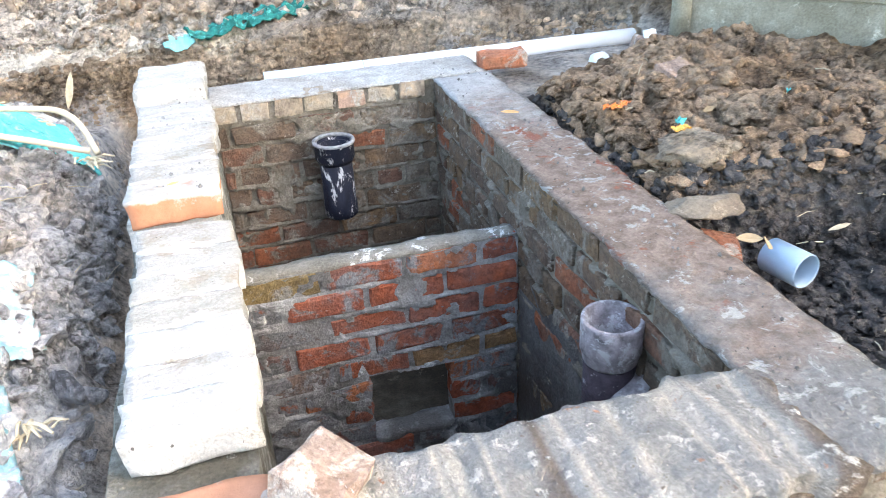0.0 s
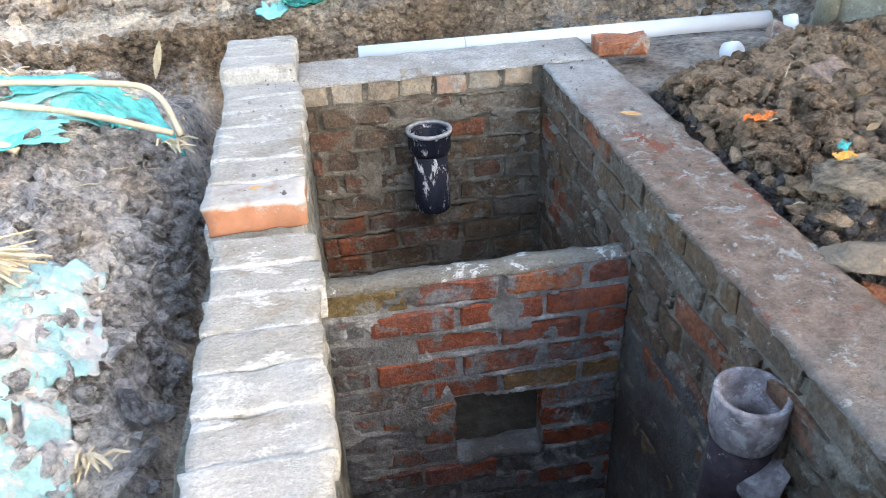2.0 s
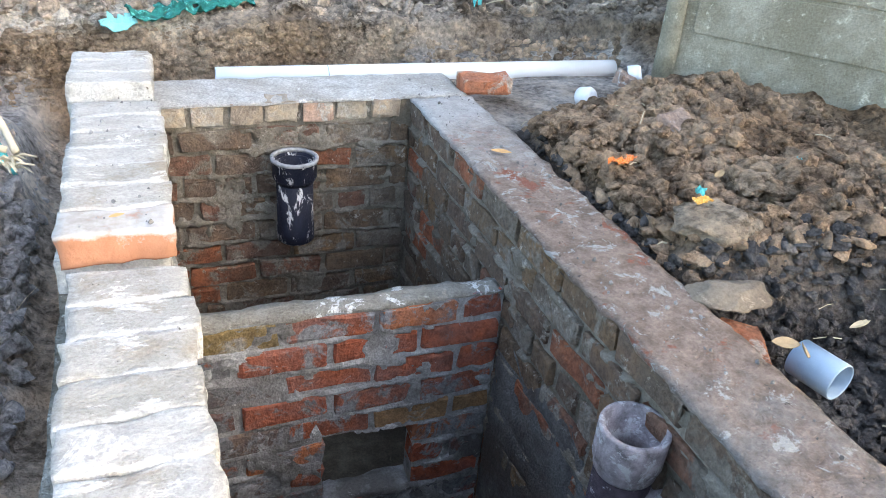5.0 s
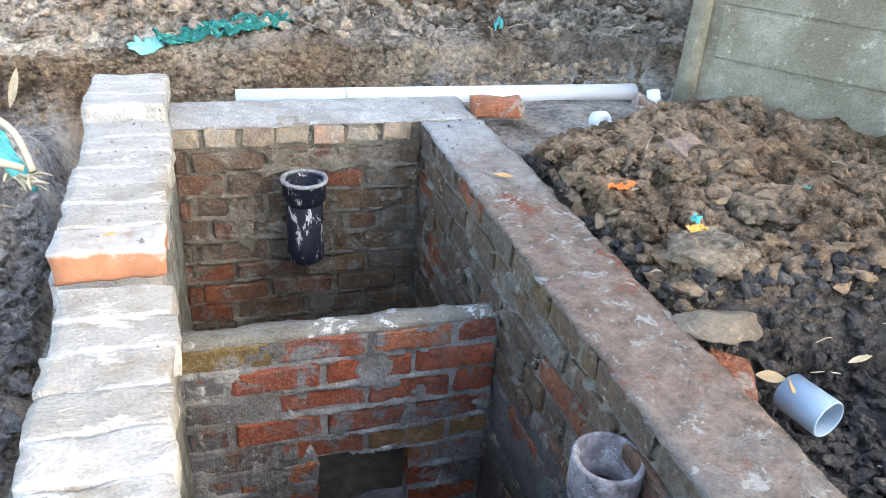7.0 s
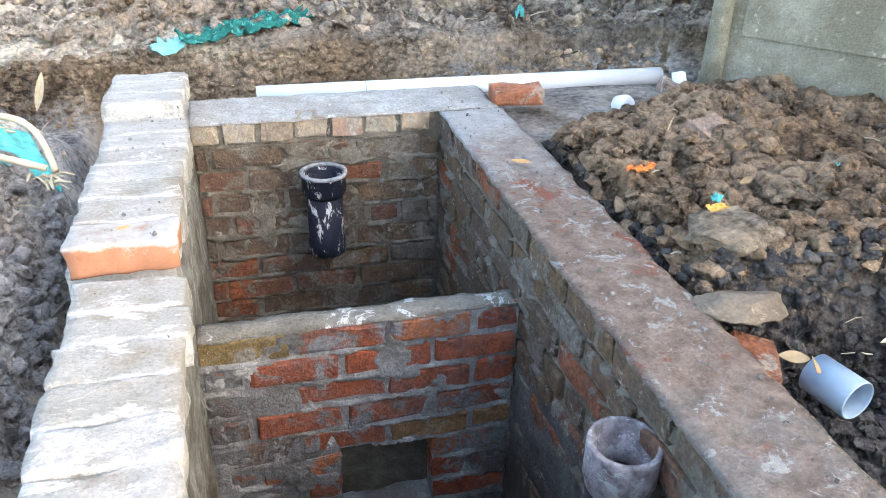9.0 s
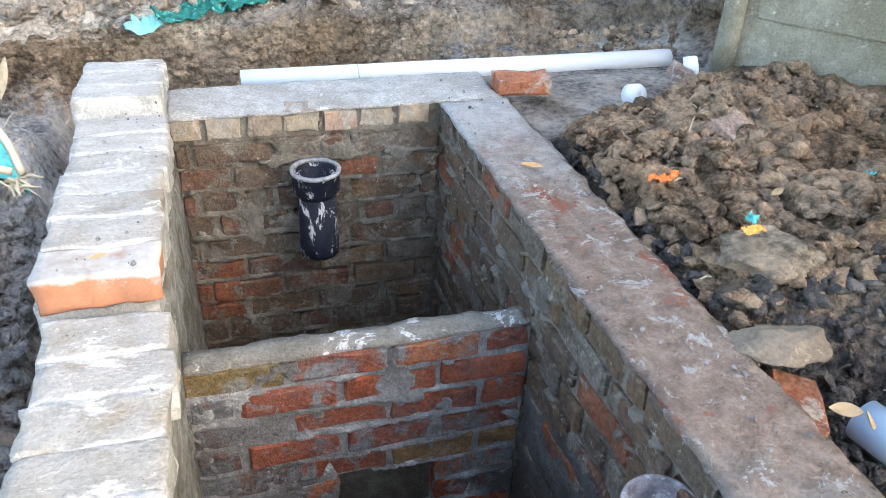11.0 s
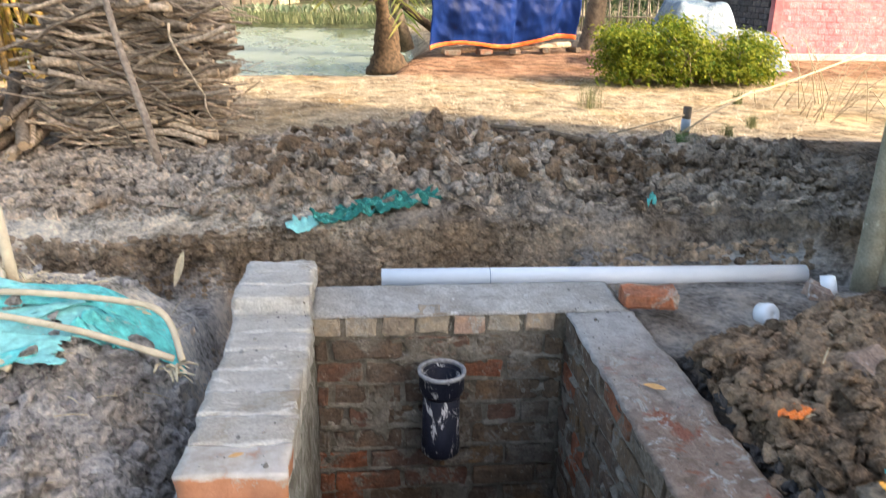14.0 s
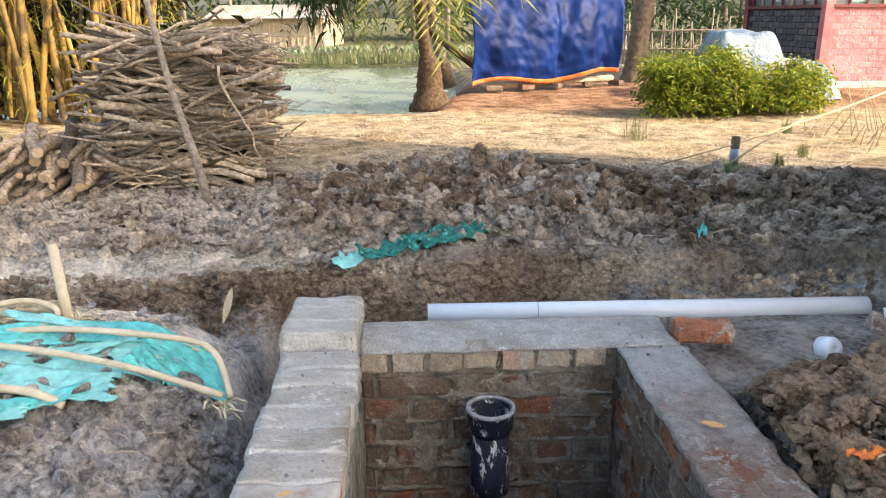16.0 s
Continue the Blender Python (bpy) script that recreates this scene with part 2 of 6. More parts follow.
def screed_material():
    """Cement screed: pale at the far end, brown with brick dust in the middle, cool grey at the near end."""
    m = Mat("cement_screed", 0.9, spec=0.2).geo()
    big, mid, fine = m.noise(3.2, 6, 0.65), m.noise(18, 6, 0.7), m.noise(110, 4, 0.7)
    sep = m.node("ShaderNodeSeparateXYZ", Vector=m.co)
    y = m.math("ADD", sep.outputs["Y"], m.math("MULTIPLY", m.math("SUBTRACT", big, 0.5), 1.6))
    c = m.mix(m.mask(mid, 0.38, 0.62), (0.205, 0.153, 0.124), (0.36, 0.28, 0.232))
    c = m.mix(m.mask(m.noise(5.5, 5, 0.7, dist=0.4), 0.58, 0.63), c, (0.3, 0.125, 0.085))
    pale = m.mix(m.mask(mid, 0.35, 0.65), (0.42, 0.41, 0.395), (0.58, 0.57, 0.555))
    c = m.mix(m.mask(y, -0.75, -0.12), c, pale)
    cool = m.mix(m.mask(mid, 0.35, 0.65), (0.19, 0.182, 0.172), (0.29, 0.282, 0.27))
    c = m.mix(m.mask(y, -1.7, -2.0), c, cool)
    c = m.mix(m.mask(m.noise(12, 6, 0.75, dist=0.5), 0.565, 0.61), c, (0.44, 0.43, 0.41))
    c = m.mix(m.mask(m.noise(40, 5, 0.75), 0.64, 0.68), c, (0.1, 0.085, 0.075))
    c = m.mix(1.0, c, m.ramp(fine, (0.32, (0.84,) * 3), (0.66, (1.12,) * 3)), "MULTIPLY")
    m.color(c)
    return m.bump(m.math("ADD", fine, m.math("MULTIPLY", mid, 2.2)), 0.019, 0.95)


SCREED = screed_material()
SCREED_PALE = mortar_material("pale_cement_screed", (0.48, 0.465, 0.435), (0.68, 0.665, 0.635), (0.43, 0.4, 0.36), 0.024, grain=0.32)
CAP = mortar_material("splashed_mortar_cap", (0.23, 0.21, 0.175), (0.32, 0.3, 0.26), (0.2, 0.18, 0.145), 0.016, 0.5, 0.6, (0.72, 0.71, 0.68))


def near_bed_material():
    """Cement on a row of bricks laid side by side: a tone for each strip, chips and rubble in the joints."""
    m = Mat("rough_bedding_mortar", 0.9, spec=0.2).geo()
    strip, mid, fine = m.noise(8, 2, 0.5, (1, 0.06, 0.06), 0.25), m.noise(22, 6, 0.7), m.noise(120, 4, 0.7)
    c = m.ramp(strip, (0.36, (0.2, 0.16, 0.13)), (0.42, (0.29, 0.285, 0.275)), (0.5, (0.33, 0.325, 0.315)), (0.55, (0.5, 0.46, 0.4)), (0.6, (0.28, 0.275, 0.265)), (0.68, (0.42, 0.395, 0.36)))
    c = m.mix(m.mask(mid, 0.56, 0.62), c, (0.6, 0.57, 0.53))
    c = m.mix(m.mask(m.noise(30, 5, 0.7), 0.62, 0.66), c, (0.2, 0.17, 0.14))
    c = m.mix(m.mask(m.noise(9, 5, 0.7), 0.64, 0.68), c, (0.42, 0.24, 0.17))
    m.color(m.mix(1.0, c, m.ramp(fine, (0.3, (0.85,) * 3), (0.68, (1.4,) * 3)), "MULTIPLY"))
    return m.bump(m.math("ADD", fine, m.math("MULTIPLY", mid, 2.5)), 0.03, 1.0)


NEAR_TOP = near_bed_material()
PLASTER = mortar_material("weathered_plaster", (0.3, 0.285, 0.22), (0.4, 0.385, 0.31), (0.24, 0.225, 0.165), 0.006, 0.42, 0.6)
PIT_FLOOR = mortar_material("dark_brown_floor", (0.09, 0.076, 0.055), (0.17, 0.145, 0.108), (0.075, 0.06, 0.045))
PVC_WHITE = plain("white_plastic", (0.78, 0.81, 0.84), 0.35, 0.5, 0.05, 6, (0.5, 0.48, 0.45), 0.66)
PVC_BLUE = plain("pale_blue_plastic", (0.3, 0.39, 0.48), 0.4, 0.5, 0.1, 9, (0.4, 0.38, 0.36), 0.64)
TAR_PIPE = plain("tarred_pipe", (0.012, 0.014, 0.026), 0.6, 0.22, 0.3, 40, (0.5, 0.49, 0.49), 0.53, 0.004, (1, 1, 0.4))
CEMENT_PIPE = plain("cement_dusted_pipe", (0.27, 0.235, 0.24), 0.8, 0.2, 0.55, 30, (0.42, 0.4, 0.4), 0.52, 0.006)


# ---- helpers for meshes ----
def mesh_of(name, verts, faces, smooth=False):
    me = bpy.data.meshes.new(name)
    me.from_pydata(verts if isinstance(verts, list) else verts.tolist(), [], faces if isinstance(faces, list) else faces.tolist())
    if smooth:
        me.polygons.foreach_set("use_smooth", [True] * len(me.polygons))
    me.update()
    return me


def bm_mesh(name, bm, smooth=False):
    bmesh.ops.recalc_face_normals(bm, faces=bm.faces)
    me = bpy.data.meshes.new(name)
    bm.to_mesh(me)
    bm.free()
    if smooth:
        me.polygons.foreach_set("use_smooth", [True] * len(me.polygons))
    return me


def part(name, me, material, parent=None, label="", m=None):
    if isinstance(me, bmesh.types.BMesh):
        me = bm_mesh(name, me)
    ob = new(name, me)
    if material and not me.materials:
        me.materials.append(material)
    ob.parent = parent
    if m is not None:
        ob.matrix_basis = m
    if label:
        ob["label"] = label
    return ob


def thing(name, label, category, m=None, group="", kind=""):
    ob = new(name)
    ob.empty_display_size = 0.1
    if m is not None:
        ob.matrix_basis = m
    return tagged(ob, label, category, group, kind)


def box(bm, x0, y0, z0, x1, y1, z1, bevel=0.0):
    r = bmesh.ops.create_cube(bm, size=1.0)
    bmesh.ops.scale(bm, vec=(x1 - x0, y1 - y0, z1 - z0), verts=r["verts"])
    bmesh.ops.translate(bm, vec=((x0 + x1) / 2, (y0 + y1) / 2, (z0 + z1) / 2), verts=r["verts"])
    if bevel:
        es = list({e for v in r["verts"] for e in v.link_edges})
        bmesh.ops.bevel(bm, geom=es, offset=bevel, segments=2, affect="EDGES", profile=0.6)
    return bm


def tube_data(pts, radii, sides=8, cap=True):
    """Vertices and faces of a round rod through pts with a radius at each."""
    vs, fs = [], []
    pts = [Vector(p) for p in pts]
    up = Vector((0.13, 0.31, 0.94))
    for i, p in enumerate(pts):
        d = (pts[min(i + 1, len(pts) - 1)] - pts[max(i - 1, 0)]).normalized()
        a = d.cross(up)
        a = d.cross(Vector((1, 0, 0))).normalized() if a.length < 0.05 else a.normalized()
        b = d.cross(a)
        for k in range(sides):
            w = 2 * math.pi * k / sides
            vs.append(p + (a * math.cos(w) + b * math.sin(w)) * radii[i])
    for i in range(len(pts) - 1):
        for k in range(sides):
            k2 = (k + 1) % sides
            fs.append((i * sides + k, i * sides + k2, (i + 1) * sides + k2, (i + 1) * sides + k))
    if cap:
        fs.append(tuple(range(sides))[::-1])
        fs.append(tuple((len(pts) - 1) * sides + k for k in range(sides)))
    return vs, fs


class Heap:
    """Gathers many pieces for one mesh."""

    def __init__(self):
        self.v, self.f = [], []

    def add(self, vs, fs):
        o = len(self.v)
        self.v.extend([tuple(v) for v in vs])
        self.f.extend([tuple(i + o for i in f) for f in fs])

    def mesh(self, name, smooth=False):
        return mesh_of(name, self.v, self.f, smooth)


def rod(name, pts, radii, material, parent=None, label="", sides=10, smooth=True):
    if not isinstance(radii, (list, tuple)):
        radii = [radii] * len(pts)
    return part(name, mesh_of(name, *[list(map(tuple, q)) for q in tube_data(pts, radii, sides)], smooth), material, parent, label)


def hollow(rings, sides=40):
    """A turned, hollow shape: rings of (radius, z), walked down the outside and up the inside."""
    vs = [(r * math.cos(2 * math.pi * k / sides), r * math.sin(2 * math.pi * k / sides), z) for r, z in rings for k in range(sides)]
    n = len(rings)
    fs = [(i * sides + k, i * sides + (k + 1) % sides, (i + 1) % n * sides + (k + 1) % sides, (i + 1) % n * sides + k) for i in range(n) for k in range(sides)]
    return vs, fs


def jitter_hash(ix, iy, seed):
    h = (ix.astype(np.int64) * 374761393 + iy.astype(np.int64) * 668265263 + seed * 974711) & 0xFFFFFFFF
    h = ((h ^ (h >> 13)) * 1274126177) & 0xFFFFFFFF
    h = (h ^ (h >> 16)) & 0xFFFFFFFF
    return h / 4294967295.0


def worley(x, y, cell, seed):
    """Distance to the nearest of one scattered point a cell, and that cell's random number."""
    u, v = x / cell, y / cell
    iu, iv = np.floor(u), np.floor(v)
    best, who = np.full(u.shape, 9.0), np.zeros(u.shape)
    for dx in (-1, 0, 1):
        for dy in (-1, 0, 1):
            cx, cy = iu + dx, iv + dy
            px, py = cx + jitter_hash(cx, cy, seed), cy + jitter_hash(cx, cy, seed + 7)
            d = np.hypot(u - px, v - py)
            near = d < best
            best, who = np.where(near, d, best), np.where(near, jitter_hash(cx, cy, seed + 13), who)
    return best, who


def value_noise(x, y, cell, seed):
    u, v = x / cell, y / cell
    iu, iv = np.floor(u), np.floor(v)
    fu, fv = u - iu, v - iv
    fu, fv = fu * fu * (3 - 2 * fu), fv * fv * (3 - 2 * fv)
    a, b = jitter_hash(iu, iv, seed), jitter_hash(iu + 1, iv, seed)
    c, d = jitter_hash(iu, iv + 1, seed), jitter_hash(iu + 1, iv + 1, seed)
    return (a * (1 - fu) + b * fu) * (1 - fv) + (c * (1 - fu) + d * fu) * fv - 0.5


def smooth(lo, hi, v):
    k = np.clip((v - lo) / (hi - lo), 0, 1)
    return k * k * (3 - 2 * k)


# ---- ground ----
W = 0.90              # clear width of the tank
X0, X1 = -0.25, 1.14  # outer faces of its side walls
Y0, Y1 = -2.30, 0.275  # outer faces of its end walls


def ground_parts(x, y):
    """Height of the ground and the weights of its kinds of soil."""
    w1 = value_noise(x, y, 0.35, 3) + 0.5 * value_noise(x, y, 0.15, 4)
    back = smooth(0.885, 0.94, y + 0.07 * w1 + 0.12 * smooth(0.1, -0.9, x))
    # far ground, with the pond's hollow
    z = np.full(x.shape, -0.02) + 0.05 * value_noise(x, y, 2.5, 9) * smooth(3, 6, y)
    edge = 0.55 + 0.22 * np.sin(y * 0.7) + 0.4 * smooth(8, 14, y)
    pond = smooth(6.9, 7.9, y + 0.3 * value_noise(x, y, 1.0, 21)) * (1 - smooth(17.5, 19.5, y)) * (1 - smooth(edge - 0.5, edge + 0.4, x))
    z = z + 0.09 * smooth(7.0, 10.0, y) * smooth(edge, edge + 0.8, x) * (1 - smooth(12, 20, y))
    z = z - 0.75 * pond
    # heap of spoil behind the trench
    ridge = np.exp(-((y - 1.95 - 0.12 * np.sin(x * 2.1)) / 0.62) ** 2)
    tall = 0.155 + 0.02 * np.exp(-((x - 0.6) / 0.45) ** 2) - 0.17 * smooth(0.0, -0.9, x) - 0.08 * smooth(0.9, 1.5, x)
    heap = tall * ridge * smooth(-3.2, -1.4, x) + 0.055 * smooth(0.7, 0.95, y) * (1 - smooth(2.4, 3.4, y))
    z = z + heap * smooth(0.8, 1.0, y)
    # in front of the trench's back face
    left = 1 - smooth(-0.5, -0.3, x)
    right = smooth(1.05, 1.2, x)
    low = np.full(x.shape, -0.42)
    side = -0.09 + 0.15 * np.exp(-(((x + 1.15) / 0.62) ** 2 + ((y - 0.18) / 0.5) ** 2)) - 0.16 * smooth(-0.75, -0.42, x) + 0.03 * w1
    side = side - 0.10 * smooth(-1.0, -1.8, y) + 0.05 * smooth(-0.9, -1.6, x)
    gap = smooth(0.42, 0.58, y + 0.1 * w1 - 0.06 * (x + 0.6))
    slot = smooth(-0.50, -0.36, x + 0.07 * w1)
    side = side * (1 - gap) + gap * -0.26
    side = side * (1 - slot) + slot * -0.40
    low = low * (1 - left) + side * left
    slab = -0.055 - 0.055 * smooth(0.2, 0.5, y) + 0.012 * w1
    mound = -0.01 + 0.055 * smooth(1.22, 1.8, x) - 0.07 * smooth(1.75, 2.3, x) + 0.03 * w1
    mound = mound - 0.25 * smooth(-1.28, -1.5, y + 0.25 * (x - 1.4)) * (1 - 0.4 * smooth(1.5, 2.0, x))
    mound = mound - 0.06 * (1 - smooth(1.16, 1.28, x))
    is_mound = 1 - smooth(-0.42, -0.26, y - 0.45 * (x - 1.25) + 0.12 * w1)
    is_mound = np.maximum(is_mound, smooth(2.2, 2.4, x + 0.1 * w1))
    rz = slab * (1 - is_mound) + mound * is_mound
    rz = np.where(y > 0.55, np.minimum(rz, slab + 0.12 * smooth(1.7, 2.1, x)), rz)
    low = low * (1 - right) + rz * right
    front = smooth(-2.25, -2.6, y)
    low = low * (1 - front * (1 - left)) + (-0.22) * front * (1 - left)
    behind = smooth(-2.45, -3.0, y + 0.3 * w1)
    low = low * (1 - behind) + (-0.2 + 0.04 * w1) * behind
    near = 1 - back
    z = z * back + low * near
    black = near * right * smooth(-1.15, -1.4, y + 0.2 * (x - 1.4) + 0.15 * w1)
    black = np.maximum(black, near * right * (1 - smooth(1.17, 1.24, x + 0.05 * w1)) * is_mound)
    return dict(z=z, back=back, left=left * near, right=right * near * is_mound, slab=right * near * (1 - is_mound), black=black, pond=pond, heap=np.clip(heap * 7, 0, 1) * back, slot=slot, gap=gap)


def ground_height(x, y):
    g = ground_parts(np.array([float(x)]), np.array([float(y)]))
    return float(g["z"][0])


def spaced(fine0, fine1, step, far0, far1):
    mid = list(np.arange(fine0, fine1 + step / 2, step))
    hi, d, v = [], step, fine1
    while v < far1:
        d *= 1.13
        v += d
        hi.append(v)
    lo, d, v = [], step, fine0
    while v > far0:
        d *= 1.13
        v -= d
        lo.append(v)
    return np.array(lo[::-1] + mid + hi)


gx, gy = spaced(-2.4, 2.7, 0.015, -450, 450), spaced(-2.7, 3.0, 0.015, -60, 600)
GX, GY = np.meshgrid(gx, gy)
G = ground_parts(GX, GY)
near_part = smooth(4.2, 2.6, GY) * smooth(-4.2, -2.6, GX) * smooth(4.2, 2.8, GX)
d1, k1 = worley(GX + 0.03 * value_noise(GX, GY, 0.06, 31), GY, 0.105, 11)
d2, k2 = worley(GX, GY, 0.045, 12)
d3, k3 = worley(GX, GY, 0.19, 14)
lumpy = np.clip(G["right"] * (1 - 0.5 * G["black"]) + 1.5 * G["heap"] + 1.0 * G["left"] * (1 - G["gap"]) * (1 - 0.85 * smooth(-0.05, 0.12, GY)), 0, 1.5)
rough_z = lumpy * (0.065 * (0.25 + k1) * (0.7 - d1) + 0.05 * (k3 - 0.3) * (0.75 - d3 ** 2)) + (0.25 + 0.75 * lumpy) * 0.03 * (0.3 + k2) * (0.6 - d2)
rough_z += 0.012 * value_noise(GX, GY, 0.03, 17) + 0.02 * value_noise(GX, GY, 0.09, 18)
GZ = G["z"] + near_part * rough_z * (1 - 0.8 * G["slab"])
inside = (GX > X0 + 0.03) & (GX < X1 - 0.03) & (GY > Y0 + 0.03) & (GY < Y1 - 0.03)
GZ = np.where(inside, -1.45, GZ)
n1, n2 = value_noise(GX, GY, 0.5, 41), value_noise(GX, GY, 0.12, 42)


def blend(a, b, k):
    return a * (1 - k[..., None]) + np.array(b) * k[..., None]


soil = np.zeros(GX.shape + (3,)) + np.array((0.30, 0.255, 0.185))
soil = blend(soil, (0.42, 0.34, 0.24), smooth(2.6, 3.4, GY + 0.4 * n1) * (1 - smooth(9, 14, GY)))
soil = blend(soil, (0.44, 0.33, 0.2), smooth(0.0, 0.25, n1) * smooth(3.4, 4.2, GY) * (1 - smooth(9, 14, GY)))
soil = blend(soil, (0.09, 0.12, 0.045), smooth(17.5, 19, GY) * (1 - smooth(22, 26, GY)))
soil = blend(soil, (0.34, 0.2, 0.13), smooth(6.2, 7.5, GY) * smooth(0.2, 0.7, GX) * (1 - smooth(9, 13, GY)))
soil = blend(soil, (0.13, 0.13, 0.07), smooth(26, 30, GY))
# heap's ground darker than its clods, as shade in their gaps
soil = blend(soil, (0.36, 0.3, 0.245), np.clip(smooth(3.6, 2.8, GY + 0.5 * n1) * G["back"], 0, 1))
soil = blend(soil, (0.7, 0.63, 0.53), (1 - smooth(-0.1, 0.5, GX + 0.8 * n1)) * smooth(1.5, 1.0, GY) * G["back"])
soil = blend(soil, (0.45, 0.35, 0.26), (1 - smooth(0.9, 1.0, G["back"])) * 1.0)
soil = blend(soil, (0.48, 0.475, 0.475), G["left"] * (1 - 0.3 * G["slot"]))
soil = blend(soil, (0.82, 0.72, 0.58), G["left"] * np.exp(-(((GX + 1.1) / 0.6) ** 2 + ((GY - 0.15) / 0.33) ** 2) ** 2))
soil = blend(soil, (0.36, 0.37, 0.40), np.exp(-(((GX + 2.0) / 0.75) ** 2 + ((GY - 1.5) / 0.5) ** 2) ** 2) * G["back"])
# ground below the brown clods darkened too, for shade between them
soil = blend(soil, (0.27, 0.195, 0.13), G["right"])
soil = blend(soil, (0.36, 0.325, 0.295), G["slab"])
soil = blend(soil, (0.62, 0.58, 0.52), np.exp(-((GX - 1.95) / 0.36) ** 4 - ((GY - 0.76) / 0.13) ** 4) * (1 - G["back"]))
soil = blend(soil, (0.11, 0.1, 0.096), np.clip(G["black"], 0, 1))
soil = blend(soil, (0.33, 0.285, 0.235), smooth(-2.2, -2.9, GY + 0.6 * n1) * 0.85)
soil = np.clip(soil * (1 + 0.25 * n2 + 0.2 * n1)[..., None], 0.01, 0.9)

ny, nx = GX.shape
idx = np.arange(nx * ny).reshape(ny, nx)
quads = np.stack([idx[:-1, :-1], idx[:-1, 1:], idx[1:, 1:], idx[1:, :-1]], -1).reshape(-1, 4)
ground_mesh = mesh_of("ground", np.stack([GX, GY, GZ], -1).reshape(-1, 3), quads, False)
layer = ground_mesh.color_attributes.new("soil", "FLOAT_COLOR", "POINT")
layer.data.foreach_set("color", np.concatenate([soil, np.ones(GX.shape + (1,))], -1).reshape(-1).astype(np.float32))
ground_mesh.materials.append(SOIL)
tagged(new("ground", ground_mesh), "churned grey and brown earth with straw farther off", "ground", kind="structure")


def surface(x, y):
    """Height of the finished ground sheet at a place near the tank."""
    i, j = int(np.clip(np.searchsorted(gx, x), 1, nx - 1)), int(np.clip(np.searchsorted(gy, y), 1, ny - 1))
    return float(GZ[j, i])


# ---- the tank's walls ----
def brick_mesh(name, length, depth, height, seed, bevel=0.006):
    """A hand-made brick: bowed faces, chipped and rounded edges."""
    rnd = random.Random(seed)
    bm = box(bmesh.new(), -length / 2, -depth / 2, -height / 2, length / 2, depth / 2, height / 2)
    long_edges = [e for e in bm.edges if abs(e.verts[0].co.x - e.verts[1].co.x) > length / 2]
    bmesh.ops.subdivide_edges(bm, edges=long_edges, cuts=2)
    bmesh.ops.bevel(bm, geom=[e for e in bm.edges if e.calc_face_angle(0) > 0.5], offset=bevel, segments=1, affect="EDGES")
    for v in bm.verts:
        v.co += Vector((rnd.uniform(-1, 1), rnd.uniform(-0.7, 0.7), rnd.uniform(-1, 1))) * 0.006
    return bm_mesh(name, bm)


def soft_brick(length, depth, height, seed):
    """A cement-washed brick, slumped and rounded."""
    bm = box(bmesh.new(), -length / 2, -depth / 2, -height / 2, length / 2, depth / 2, height / 2)
    bmesh.ops.subdivide_edges(bm, edges=list(bm.edges), cuts=9, use_grid_fill=True)
    off = Vector((seed * 2.7, seed * 5.1, 0))
    for v in bm.verts:
        r = 0.006
        q = Vector((max(-length / 2 + r, min(length / 2 - r, v.co.x)), max(-depth / 2 + r, min(depth / 2 - r, v.co.y)), max(-height / 2 + r, min(height / 2 - r, v.co.z))))
        d = v.co - q
        if d.length > 1e-6:
            v.co = q + d.normalized() * min(d.length, r)
        v.co += Vector((noise.noise(v.co * 14 + off), noise.noise(v.co * 14 - off), 0.45 * noise.noise(v.co * 9 + off * 2))) * 0.011
        v.co += Vector((0, 0, 0.004 * noise.noise(v.co * 45 + off)))
    return bm_mesh("brick", bm, True)


class Bricks:
    """Bricks that share their meshes; one set of meshes a material and size."""

    def __init__(self):
        self.made = {}

    def get(self, material, length, depth, height):
        length, depth, height = round(length * 100) / 100, round(depth * 100) / 100, round(height * 200) / 200
        k = (material.name, length, depth, height, random.randrange(4))
        if k not in self.made:
            self.made[k] = brick_mesh("brick", length, depth, height, len(self.made))
            self.made[k].materials.append(material)
        return self.made[k]

    def lay(self, parent, material, centre, length, depth, height, turn=0.0, loose=1.0):
        ob = new("brick", self.get(material, length, depth, height))
        ob.parent = parent
        x, y, z = centre
        r = lambda a: random.uniform(-a, a) * loose
        ob.matrix_basis = pose(x, y, z + r(0.003), r(1.2), r(1.2), turn + r(1.2))
        return ob


laid = Bricks()
COURSE = 0.092


